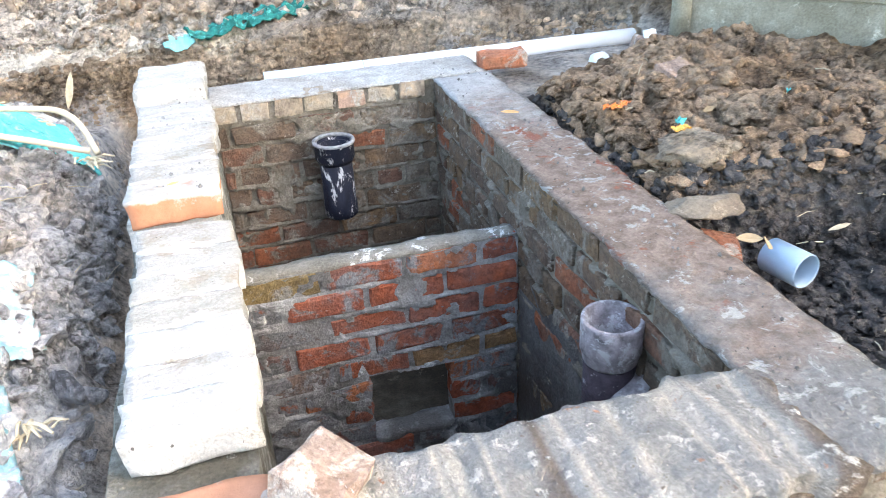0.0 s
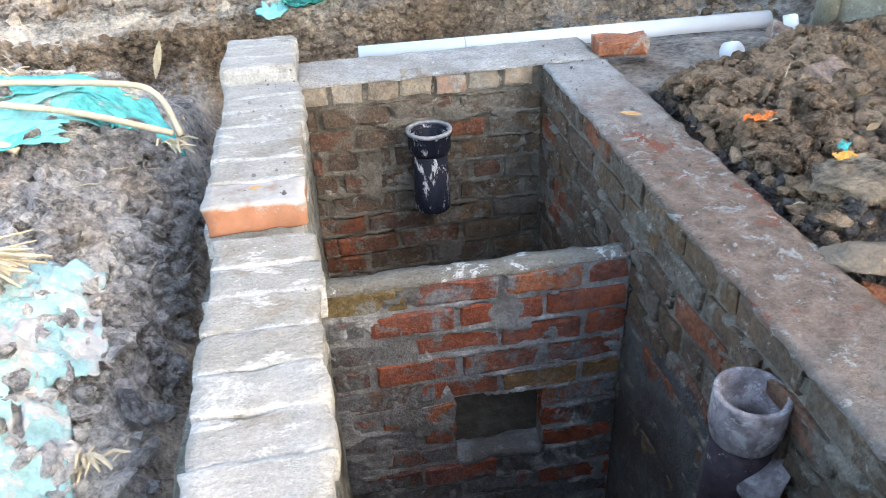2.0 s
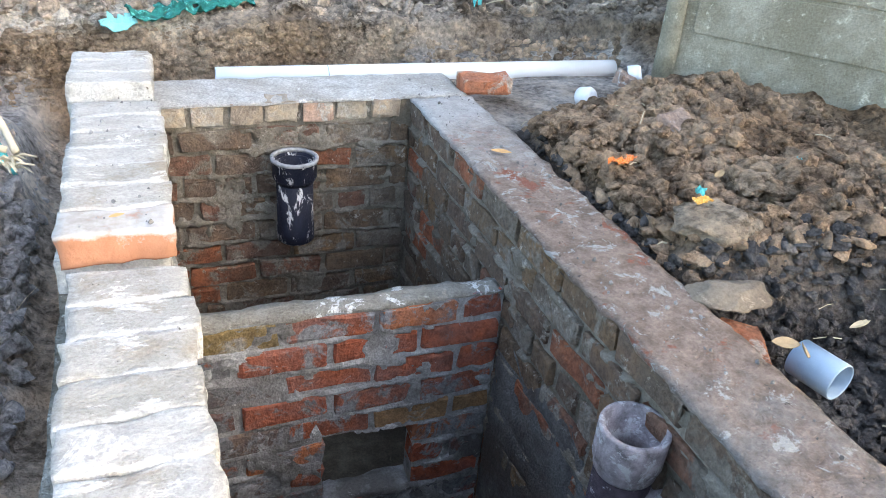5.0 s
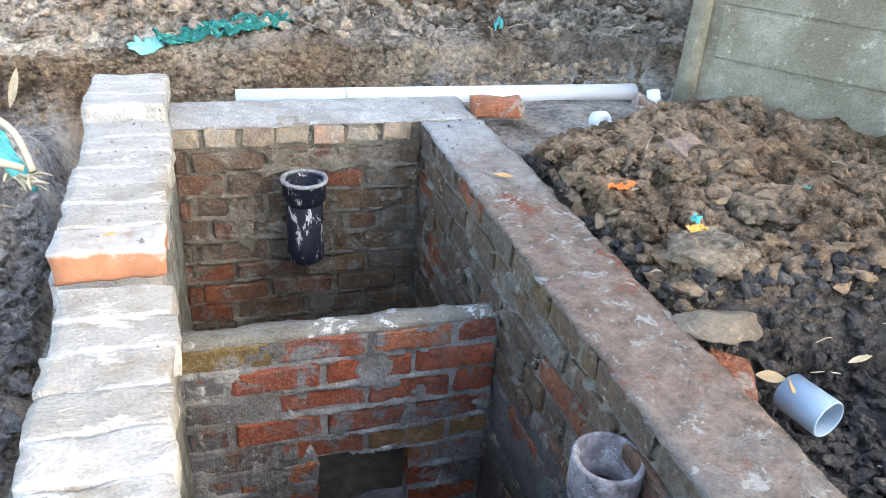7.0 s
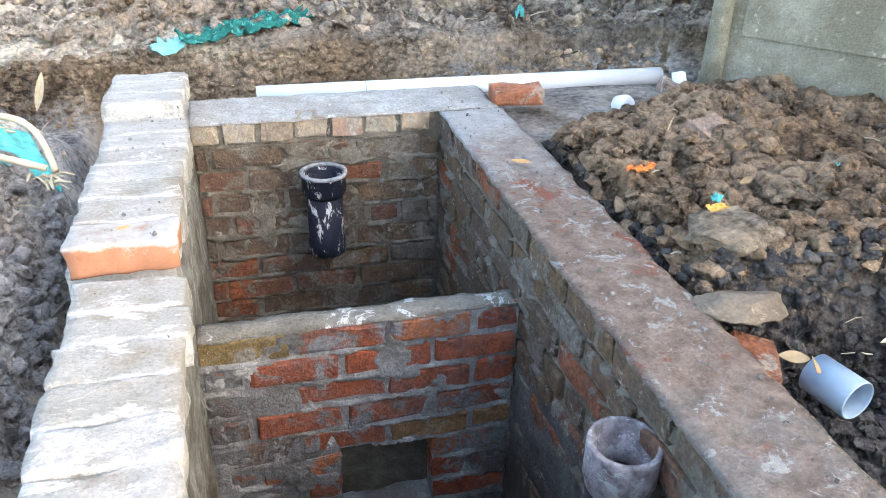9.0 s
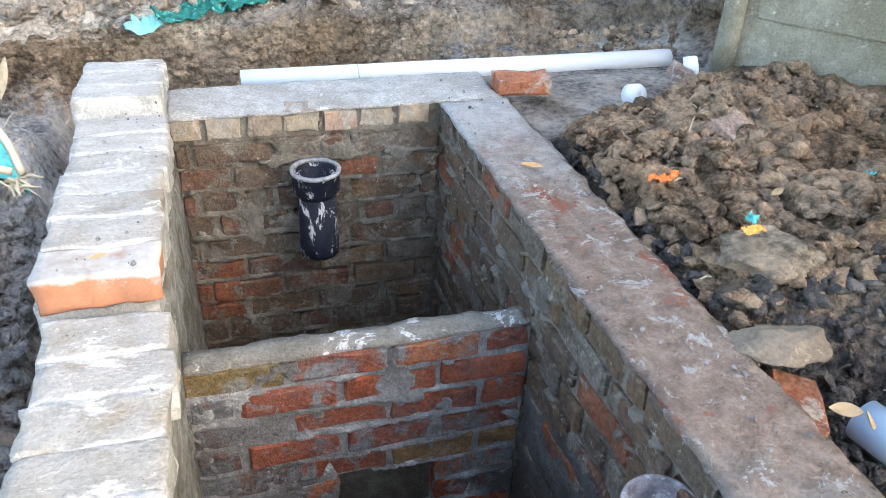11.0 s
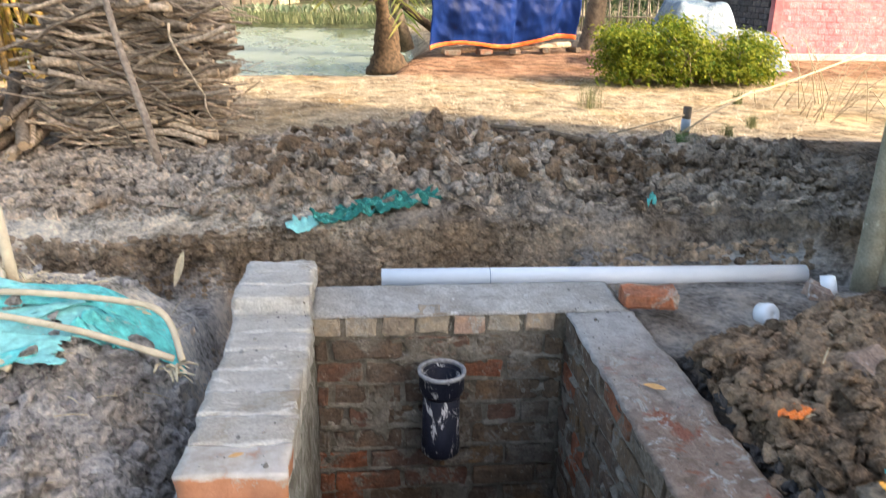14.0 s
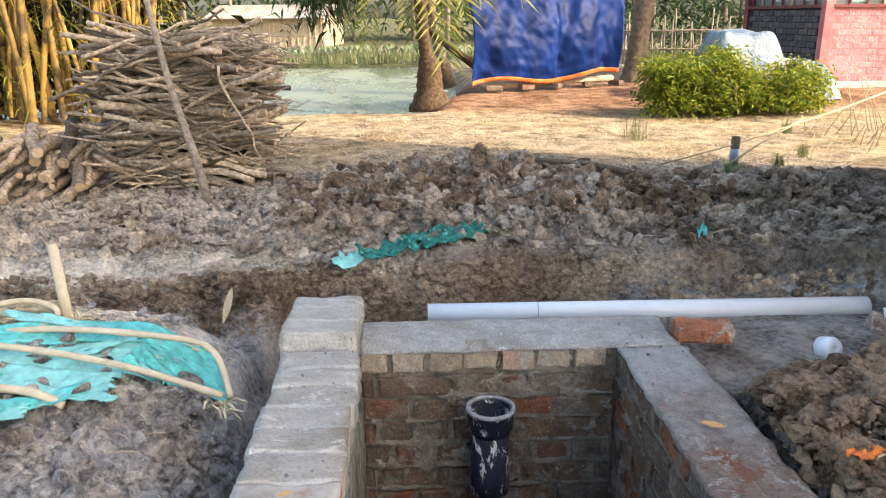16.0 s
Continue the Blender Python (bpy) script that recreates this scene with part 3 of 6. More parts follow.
def courses(parent, material, origin, along, into, length, tops, hole=None, sizes=None, first=None, depth=0.09, kinds=None):
    """Courses of bricks on a face: origin at its top corner, along and into are flat unit vectors."""
    origin, along, into = Vector(origin), Vector(along), Vector(into)
    turn = math.degrees(math.atan2(along.y, along.x))
    for i in range(tops):
        top = origin.z - i * COURSE
        headers = (i % 4 == 3) if sizes is None else sizes(i)
        pitch = 0.128 if headers else 0.257
        s = -(0.06 + 0.13 * (i % 2)) * (0 if headers else 1) - random.uniform(0, 0.02)
        if kinds:
            s = 0.004 - 0.125 * (i % 2)
        row = -1
        while s < length - 0.02:
            row += 1
            a, b = max(s, 0.004), min(s + pitch - random.uniform(0.014, 0.024), length - 0.004)
            s += pitch
            if b - a < 0.035:
                continue
            if hole and a < hole[1] and b > hole[0] and i in (5, 6, 7):
                if a < hole[0] - 0.03:
                    b = hole[0] - 0.002
                elif b > hole[1] + 0.03:
                    a = hole[1] + 0.002
                else:
                    continue
            h = 0.073 + random.uniform(-0.006, 0.004)
            c = origin + along * ((a + b) / 2) + into * (depth / 2 + random.uniform(-0.006, 0.006))
            mat = kinds[1][kinds[0][i][min(row, len(kinds[0][i]) - 1)]] if kinds else material
            laid.lay(parent, first if first and i == 0 else mat, (c.x, c.y, top - h / 2 - 0.004), b - a, depth, h, turn)


def wall_core(name, label, x0, y0, z0, x1, y1, z1, material, rough=0.003):
    bm = box(bmesh.new(), x0, y0, z0, x1, y1, z1)
    bmesh.ops.subdivide_edges(bm, edges=list(bm.edges), cuts=30, use_grid_fill=True)
    for v in bm.verts:
        k = noise.noise(v.co * 22) * rough + noise.noise(v.co * 7) * 0.002
        v.co += Vector((k, k, 0))
    return tagged(part(name, bm_mesh(name, bm), material), label, "wall", kind="structure")


DEPTH = -1.32
RECESS = 0.013
wall_back = wall_core("wall_north", "dirty brick end wall of the tank, pale headers on top", -0.03, RECESS, DEPTH, W + 0.03, Y1, -0.012, MORTAR_DIRTY)
wall_right = wall_core("wall_east", "long dirty brick side wall of the tank, cement on top", W + RECESS, Y0, DEPTH, X1, Y1 - 0.004, -0.012, MORTAR_DIRTY)
wall_left = wall_core("wall_west", "long brick side wall of the tank with rough mortar", X0, Y0, DEPTH, 0.004, Y1 - 0.006, -0.075, MORTAR_LEFT, 0.012)
wall_near = wall_core("wall_south", "near brick end wall of the tank, rough mortar bed on top", 0.0, Y0 + 0.004, DEPTH, W, -2.03, -0.06, MORTAR_DIRTY)

DIV_Y, DIV_TOP = -0.938, -0.262
HOLE = (0.365, 0.648, -0.99, -0.72)
divider = new("wall_divider")
tagged(divider, "red brick cross wall with a square opening, mortar on top", "wall", kind="structure")
for nm, q in (("core_left", (0.0, DEPTH, HOLE[0] - 0.005, DIV_TOP)), ("core_right", (HOLE[1] + 0.005, DEPTH, W, DIV_TOP)), ("core_above", (HOLE[0] - 0.005, HOLE[3] + 0.012, HOLE[1] + 0.005, DIV_TOP)), ("core_below", (HOLE[0] - 0.005, DEPTH, HOLE[1] + 0.005, HOLE[2]))):
    bm = box(bmesh.new(), q[0], DIV_Y + 0.009, q[1], q[2], DIV_Y + 0.078, q[3])
    part(nm, bm, MORTAR, divider)


def slab_top(name, x0, x1, y0, y1, z, thick, material, parent, label="", ragged=0.012, rough=0.006, step=0.018, seed=0, ridge=0.0):
    """A trowelled bed of cement with ragged edges."""
    n, m = max(3, int((x1 - x0) / step)), max(3, int((y1 - y0) / step))
    xs, ys = np.meshgrid(np.linspace(x0, x1, n), np.linspace(y0, y1, m))
    ex = np.where(np.isclose(xs, x0), -1, 0) + np.where(np.isclose(xs, x1), 1, 0)
    ey = np.where(np.isclose(ys, y0), -1, 0) + np.where(np.isclose(ys, y1), 1, 0)
    wob = value_noise(xs, ys, 0.07, 51 + seed) + 0.7 * value_noise(xs, ys, 0.025, 52 + seed)
    zs = z + rough * (value_noise(xs, ys, 0.12, 53 + seed) + 0.7 * value_noise(xs, ys, 0.035, 54 + seed)) - 0.006 * ((ex != 0) | (ey != 0))
    zs = zs + ridge * (np.abs(np.sin(xs * 27 + 4 * value_noise(xs, ys, 0.1, 60))) - 0.5 + 0.8 * value_noise(xs, ys, 0.02, 61) + value_noise(xs, ys, 0.05, 62))
    px, py = xs + ex * ragged * wob * 1.6, ys + ey * ragged * wob * 1.6
    top = np.stack([px, py, zs], -1).reshape(-1, 3)
    bot = np.stack([px - ex * 0.004, py - ey * 0.004, np.full(xs.shape, z - thick)], -1).reshape(-1, 3)
    ix = np.arange(n * m).reshape(m, n)
    fs = np.stack([ix[:-1, :-1], ix[:-1, 1:], ix[1:, 1:], ix[1:, :-1]], -1).reshape(-1, 4).tolist()
    ring = list(ix[0, :]) + list(ix[1:, -1]) + list(ix[-1, -2::-1]) + list(ix[-2:0:-1, 0])
    o = n * m
    fs += [(int(a), int(a) + o, int(b) + o, int(b)) for a, b in zip(ring, ring[1:] + ring[:1])]
    return part(name, mesh_of(name, np.concatenate([top, bot]), fs, True), material, parent, label)


slab_top("screed", W - 0.004, X1 + 0.01, Y0 - 0.01, 0.012, -0.003, 0.017, SCREED, wall_right, "cracked grey cement screed with red brick dust", seed=1, ragged=0.009, rough=0.009)
slab_top("screed", -0.012, X1 - 0.01, -0.004, Y1 + 0.012, 0.002, 0.008, SCREED_PALE, wall_back, "pale grey cement screed", seed=2, ragged=0.006)
slab_top("cap", 0.004, W - 0.004, DIV_Y + 0.003, DIV_Y + 0.083, DIV_TOP + 0.008, 0.014, CAP, divider, "pale mortar cap with white splashes", rough=0.008, seed=3)
slab_top("bed", 0.02, W + 0.02, Y0, -2.025, 0.0, 0.06, NEAR_TOP, wall_near, "ridged cement bed on broken bricks", rough=0.012, ragged=0.02, seed=4, step=0.009, ridge=0.009)
slab_top("sill", HOLE[0] - 0.004, HOLE[1] + 0.004, DIV_Y - 0.004, DIV_Y + 0.084, HOLE[2] + 0.016, 0.03, MORTAR, divider, "grey mortar sill", seed=5)
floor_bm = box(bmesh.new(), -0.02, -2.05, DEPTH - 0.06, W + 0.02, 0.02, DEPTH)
tagged(part("floor", floor_bm, PIT_FLOOR), "dark brown cement floor of the tank", "floor", kind="structure")

# bricks of the walls, each its own piece; the cross wall's kinds: yellow, red, smeared
DIVIDER_ROWS = ("yrrr", "drrrr", "drrr", "drrrr", "dryyr", "drrrd", "drrd", "ddrrr", "drdd", "dddrd", "dddd")
courses(wall_back, BRICK_OLD, (0, 0, 0.0), (1, 0, 0), (0, 1, 0), W, 14, sizes=lambda i: i == 0 or i in (4, 9), first=BRICK_PALE)
courses(wall_right, BRICK_OLD, (W, 0, -0.012), (0, -1, 0), (1, 0, 0), 2.03, 14, sizes=lambda i: i in (3, 8))
courses(divider, BRICK_RED, (0, DIV_Y, DIV_TOP), (1, 0, 0), (0, 1, 0), W, 11, hole=(HOLE[0], HOLE[1], HOLE[2], HOLE[3]), sizes=lambda i: False, depth=0.072, kinds=(DIVIDER_ROWS, {"y": BRICK_YELLOW, "r": BRICK_RED, "d": BRICK_SMEARED}))
courses(wall_near, BRICK_OLD, (W + 0.02, Y0 + 0.006, -0.05), (-1, 0, 0), (0, 1, 0), W, 3, sizes=lambda i: i == 1)
courses(wall_right, BRICK_OLD, (X1, Y0, -0.02), (-1, 0, 0), (0, 1, 0), 0.24, 3, sizes=lambda i: i == 1)



def squeezed_mortar(name, label, material, parent, origin, along, into, length, depth, seed, cover=0.52, hole=None, proud=0.006):
    """Joint mortar as one rough skin: behind the bricks for the most part, smeared over them in patches."""
    step = 0.008
    us, vs = np.meshgrid(np.arange(0.003, length - 0.002, step), np.arange(0.0, depth, step))
    n1 = value_noise(us, vs, 0.11, seed) + 0.6 * value_noise(us, vs, 0.045, seed + 1) + 0.35 * value_noise(us, vs, 0.018, seed + 2)
    grain = value_noise(us, vs, 0.016, seed + 3)
    joint = np.abs(((vs + 0.01 * value_noise(us, vs, 0.2, seed + 4)) / COURSE + 0.08) % 1.0 - 0.5) * 2
    k = n1 + 0.5 + 0.34 * smooth(0.72, 0.95, joint)
    out = -0.016 + (0.016 + proud) * smooth(cover, cover + 0.22, k) + 0.004 * grain
    o, a, d = Vector(origin), Vector(along), -Vector(into)
    P = np.array(o)[None, None, :] + us[..., None] * np.array(a) + out[..., None] * np.array(d)
    P[..., 2] -= vs
    m, n = us.shape
    ix = np.arange(m * n).reshape(m, n)
    fs = np.stack([ix[:-1, :-1], ix[:-1, 1:], ix[1:, 1:], ix[1:, :-1]], -1).reshape(-1, 4)
    if hole:
        cu, cv = us[:-1, :-1].reshape(-1), vs[:-1, :-1].reshape(-1)
        fs = fs[~((cu > hole[0] - 0.012) & (cu < hole[1] + 0.004) & (cv > hole[2] - 0.012) & (cv < hole[3] + 0.004))]
    ob = part(name, mesh_of(name, P.reshape(-1, 3), fs, True), material, parent, label)
    return ob


squeezed_mortar("joint_mortar", "brown mortar squeezed from the joints", MORTAR_DIRTY, wall_back, (0, 0, -0.09), (1, 0, 0), (0, 1, 0), W, 1.2, 201, 0.66)
squeezed_mortar("joint_mortar", "brown mortar squeezed from the joints", MORTAR_DIRTY, wall_right, (W, 0, -0.03), (0, -1, 0), (1, 0, 0), 2.03, 1.25, 211, 0.8)
squeezed_mortar("joint_mortar", "grey mortar squeezed from the joints", MORTAR, divider, (0, DIV_Y, DIV_TOP - 0.005), (1, 0, 0), (0, 1, 0), W, 1.03, 221, 0.68, (HOLE[0], HOLE[1], DIV_TOP - HOLE[3], DIV_TOP - HOLE[2]), 0.004)

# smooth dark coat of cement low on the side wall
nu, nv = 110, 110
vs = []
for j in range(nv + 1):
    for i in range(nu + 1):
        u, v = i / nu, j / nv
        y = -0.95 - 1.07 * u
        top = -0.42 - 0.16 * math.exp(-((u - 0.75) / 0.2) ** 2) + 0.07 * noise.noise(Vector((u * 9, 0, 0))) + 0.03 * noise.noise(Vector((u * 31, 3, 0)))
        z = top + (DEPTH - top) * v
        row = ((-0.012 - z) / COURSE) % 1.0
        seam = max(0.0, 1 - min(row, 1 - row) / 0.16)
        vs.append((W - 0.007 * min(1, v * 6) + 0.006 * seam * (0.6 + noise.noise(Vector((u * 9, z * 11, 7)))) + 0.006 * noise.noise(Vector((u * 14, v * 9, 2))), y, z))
fs = [(j * (nu + 1) + i, j * (nu + 1) + i + 1, (j + 1) * (nu + 1) + i + 1, (j + 1) * (nu + 1) + i) for j in range(nv) for i in range(nu)]
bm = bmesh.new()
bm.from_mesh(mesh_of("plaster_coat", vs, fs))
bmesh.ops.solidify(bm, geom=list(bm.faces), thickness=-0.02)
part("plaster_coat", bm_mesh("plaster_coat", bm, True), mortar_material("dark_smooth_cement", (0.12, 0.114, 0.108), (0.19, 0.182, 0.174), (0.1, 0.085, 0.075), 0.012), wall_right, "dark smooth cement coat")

# left wall's top: bricks laid across it, in three levels
SOFT = {}
BRICK_RAW = plain("bare_orange_brick", (0.42, 0.21, 0.13), 0.85, 0.2, 0.2, 12, (0.42, 0.36, 0.31), 0.54, 0.004)


def left_row(y_from, y_to, top, material=BRICK_TOP, front=None, shift=0.0):
    y = y_from
    first = True
    while y < y_to - 0.06:
        w = random.uniform(0.115, 0.119)
        mat = front if first and front else material
        k = (mat.name, random.randrange(9))
        if k not in SOFT:
            SOFT[k] = soft_brick(0.245, 0.119, 0.082, len(SOFT))
            SOFT[k].materials.append(mat)
        ob = laid.lay(wall_left, mat, (-0.125 + shift + random.uniform(-0.008, 0.008), y + w / 2, top - 0.039 + random.uniform(-0.004, 0.003)), 0.24, w - 0.001, 0.08, 0, 0.8)
        ob.data = SOFT[k]
        y += w + 0.002
        first = False


left_row(-1.87, -1.02, 0.01, shift=0.03)
left_row(-2.29, -1.88, -0.06, BRICK_RAW, shift=0.03)
left_row(-0.96, 0.22, 0.0)
left_row(-0.99, -0.12, 0.085, BRICK_TOP, BRICK_ORANGE, shift=0.014)
left_row(-0.115, 0.24, 0.085)
left_row(-0.12, 0.24, 0.127)

# ---- grey house beside the tank ----
HOUSE = pose(2.27, 0.32, 0, 0, 0, math.degrees(math.atan2(-0.78, 0.63)))
house = thing("house", "weathered grey plastered house wall with a rough corner post", "house", HOUSE)
# height, depth and roof are unseen, sized to keep sun off the tank
bm = box(bmesh.new(), 0, 0, -0.4, 9.0, 3.3, 4.8, 0.01)
part("wall", bm, PLASTER, house)
bm = box(bmesh.new(), -0.4, -0.4, 4.8, 9.4, 3.7, 4.95, 0.02)
part("roof", bm, PLASTER, house)
rod("post", [(0.0, -0.03, -0.4), (-0.01, -0.035, 0.4), (0.0, -0.03, 4.8)], [0.055, 0.042, 0.04], PLASTER, house, "rough rounded corner post", 12)
for k in range(9):
    bm = box(bmesh.new(), 0.08, -0.006, 0.16 + 0.23 * k, 8.9, 0.006, 0.37 + 0.23 * k, 0.003)
    part("render_coat", bm, PLASTER, house)

# ---- clods and litter on the ground ----
def clod_shape(seed, subdivisions):
    rnd = random.Random(seed)
    bm = bmesh.new()
    bmesh.ops.create_icosphere(bm, subdivisions=subdivisions, radius=1.0)
    planes = [(Vector((rnd.gauss(0, 1), rnd.gauss(0, 1), rnd.gauss(0, 1))).normalized(), rnd.uniform(0.42, 0.8)) for _ in range(13)]
    off = Vector((seed * 3.1, seed * 1.7, seed * 0.9))
    for v in bm.verts:
        for n, d in planes:
            k = v.co.dot(n) - d
            if k > 0:
                v.co -= n * k
        v.co *= 1 + 0.16 * noise.noise(v.co * 1.8 + off)
        v.co += Vector((noise.noise(v.co * 6 + off), noise.noise(v.co * 6 - off), noise.noise(v.co * 6 + off * 2))) * 0.09
    vs = np.array([v.co[:] for v in bm.verts])
    fs = np.array([[v.index for v in f.verts] for f in bm.faces])
    bm.free()
    return vs, fs


SMALL = [clod_shape(i, 1) for i in range(8)]
LARGE = [clod_shape(20 + i, 3) for i in range(8)]
MIDDLE = [clod_shape(40 + i, 2) for i in range(8)]


def turn_matrix(rnd):
    return np.array(Euler((rnd.uniform(0, 6.28), rnd.uniform(0, 6.28), rnd.uniform(0, 6.28))).to_matrix())


def scatter(name, label, material, count, area, sizes, power, where=None, seed=0, flat=0.75, sink=0.4):
    """Many loose lumps on the ground, one heap of stuff."""
    rnd = random.Random(seed)
    vs, fs, o, n = [], [], 0, 0
    while n < count:
        x, y = rnd.uniform(area[0], area[1]), rnd.uniform(area[2], area[3])
        n += 1
        if where and rnd.random() > where(x, y):
            continue
        s = sizes[0] + (sizes[1] - sizes[0]) * rnd.random() ** power
        v, f = rnd.choice(SMALL if s < 0.022 else MIDDLE if s < 0.05 else LARGE)
        v = (v * np.array((1.25, rnd.uniform(0.6, 1.1), rnd.uniform(0.5, 0.9)))) @ turn_matrix(rnd).T * np.array((1, 1, flat)) * s
        v = v + np.array((x, y, surface(x, y) + s * (flat - sink)))
        vs.append(v)
        fs.append(f + o)
        o += len(v)
    me = mesh_of(name, np.concatenate(vs), np.concatenate(fs))
    me.materials.append(material)
    return tagged(new(name, me), label, "soil", kind="stuff")


def w_right(x, y):
    g = ground_parts(np.array([x]), np.array([y]))
    return float(g["right"][0] * (1 - g["black"][0]) ** 2)


def w_black(x, y):
    g = ground_parts(np.array([x]), np.array([y]))
    return float(g["black"][0])


def w_left(x, y):
    return (1 - 0.75 * (-0.5 < y < 0.35 and x < -0.6)) * (1 - 0.93 * (y > -0.02)) * (0.4 + 0.6 * (x > -1.1 and y > -1.1))


scatter("brown_clods", "dry brown clods heaped beside the tank", CLOD_BROWN, 9500, (1.17, 2.45, -2.2, 0.05), (0.006, 0.05), 1.8, w_right, 1, 0.7, 0.42)
scatter("black_crumbs", "damp black soil crumbs beside the tank", CLOD_BLACK, 8500, (1.15, 2.1, -2.3, -0.2), (0.006, 0.036), 2.2, w_black, 2)
scatter("grey_clods", "grey clods on the heap behind the trench", CLOD_GREY, 12500, (-2.6, 2.7, 1.0, 3.1), (0.010, 0.058), 1.9, lambda x, y: (0.35 + 0.65 * (y > 1.25)) * (1.0 if y < 2.5 else 0.35), 3)
scatter("heap_clods", "large brown clods on the heap's crest", CLOD_BROWN, 620, (-0.5, 2.0, 1.4, 2.15), (0.02, 0.085), 1.7, None, 4)
scatter("bank_clods", "grey mud lumps beside the tank", CLOD_MUD, 11000, (-1.9, -0.40, -2.2, 0.4), (0.006, 0.055), 2.0, w_left, 5)
scatter("fine_crumbs", "fine brown crumbs between the clods beside the tank", CLOD_BROWN, 7000, (1.17, 2.2, -1.5, 0.0), (0.004, 0.012), 1.6, w_right, 7, 0.8, 0.2)
scatter("fine_crumbs", "fine grey crumbs on the trench's edge and heap", CLOD_GREY, 4500, (-2.2, 2.2, 0.98, 1.8), (0.004, 0.013), 1.6, None, 8, 0.8, 0.2)
scatter("fine_crumbs", "fine grey mud crumbs on the bank", CLOD_MUD, 4000, (-1.4, -0.42, -1.6, 0.3), (0.004, 0.012), 1.6, None, 9, 0.8, 0.2)
scatter("trench_crumbs", "crumbs of soil on the trench's floor", CLOD_GREY, 500, (-0.5, 1.3, 0.28, 0.95), (0.008, 0.03), 2.5, None, 6)


rnd = random.Random(13)
vs, fs, o = [], [], 0
for k in range(3200):
    x = rnd.uniform(-2.2, 2.2)
    lo, hi = 0.6, 1.1
    for _ in range(9):
        mid_y = (lo + hi) / 2
        if surface(x, mid_y) > -0.12:
            hi = mid_y
        else:
            lo = mid_y
    s = 0.007 + 0.03 * rnd.random() ** 2
    v, f = rnd.choice(MIDDLE if s > 0.018 else SMALL)
    v = (v * np.array((1.2, 0.5, rnd.uniform(0.6, 1.0)))) * s
    z = rnd.uniform(-0.30, 0.035)
    vs.append(v + np.array((x, hi + 0.16 * (z + 0.12) * 0.4 + rnd.uniform(-0.006, 0.012), z)))
    fs.append(f + o)
    o += len(v)
me = mesh_of("trench_face_lumps", np.concatenate(vs), np.concatenate(fs))
me.materials.append(soil_material("trench_clay", (0.52, 0.41, 0.305)))
tagged(new("trench_face_lumps", me), "brown clay lumps in the trench's cut face", "soil", kind="stuff")


def single_clod(name, label, category, material, at, size, seed, turn=0.0, subdivisions=4, tilt=0.0):
    v, f = clod_shape(seed, subdivisions)
    v = v * np.array(size)
    ob = tagged(part(name, mesh_of(name, v, f, True), material), label, category)
    ob.matrix_basis = pose(*at, tilt, 0, turn)
    return ob


single_clod("soil_clod", "large pale dry clod lying on the brown heap", "clod", soil_material("pale_clod", (0.5, 0.41, 0.31)), (1.33, -1.18, surface(1.33, -1.18) + 0.03), (0.155, 0.105, 0.07), 61, -15)
single_clod("soil_clod", "broad dry brown clod on the heap", "clod", CLOD_BROWN, (1.66, -1.2, surface(1.66, -1.2) + 0.025), (0.15, 0.10, 0.07), 62, 10)
single_clod("soil_clod", "upright dark clod on the heap's crest", "clod", CLOD_BROWN, (0.577, 1.93, 0.335), (0.068, 0.065, 0.105), 63)
single_clod("soil_clod", "grey lump of mud by the tank wall", "clod", CLOD_MUD, (-0.60, -0.70, -0.13), (0.07, 0.06, 0.05), 64, 20)
single_clod("soil_clod", "flat grey lump of mud by the tank wall", "clod", CLOD_MUD, (-0.45, -1.24, -0.28), (0.06, 0.09, 0.06), 65, 30)
single_clod("soil_clod", "grey lump of mud by the tank wall", "clod", CLOD_MUD, (-0.66, -0.94, -0.14), (0.06, 0.05, 0.045), 66)
rnd = random.Random(91)
for k in range(46):
    x, y = rnd.uniform(1.24, 2.2), rnd.uniform(-1.25, -0.28)
    if abs(x - 1.33) + abs(y + 1.18) < 0.24 or y > -0.45 + 0.45 * (x - 1.25):
        continue
    s = rnd.uniform(0.032, 0.06)
    v, f = LARGE[k % 8]
    v = v * np.array((1.2, rnd.uniform(0.7, 1.1), rnd.uniform(0.6, 0.9))) * s
    ob = part("soil_clod", mesh_of("soil_clod", v, f), CLOD_BROWN)
    ob.matrix_basis = pose(x, y, surface(x, y) + 0.3 * s, rnd.uniform(-40, 40), rnd.uniform(-40, 40), rnd.uniform(0, 360))
    tagged(ob, "dry brown clod on the heap", "clod", "clods on the brown heap")
STONE = mortar_material("sandy_stone", (0.17, 0.135, 0.1), (0.23, 0.19, 0.145), (0.14, 0.11, 0.085), 0.004)
single_clod("flat_stone", "smooth tan stone lying against the tank wall", "stone", STONE, (1.225, -1.42, -0.005), (0.115, 0.085, 0.04), 67, 15)


BRICK_WORN = brick_material("worn_orange_brick", [(0.42, 0.17, 0.09), (0.4, 0.15, 0.08)], (0.36, 0.3, 0.25), 0.6, (0.3, 0.2, 0.15), 0.5, 0.7)
BRICK_CHUNK = brick_material("dusty_pink_brick", [(0.36, 0.26, 0.21), (0.34, 0.25, 0.2)], (0.42, 0.38, 0.34), 0.55, (0.3, 0.24, 0.2), 0.5)


def loose_brick(label, material, at, turn, tilt=0.0, size=(0.235, 0.112, 0.07), lean=0.0):
    ob = tagged(part("brick_loose", brick_mesh("brick_loose", *size, 77, 0.006), material), label, "brick")
    ob.name = "loose_brick"
    ob.matrix_basis = pose(*at, tilt, lean, turn)
    return ob


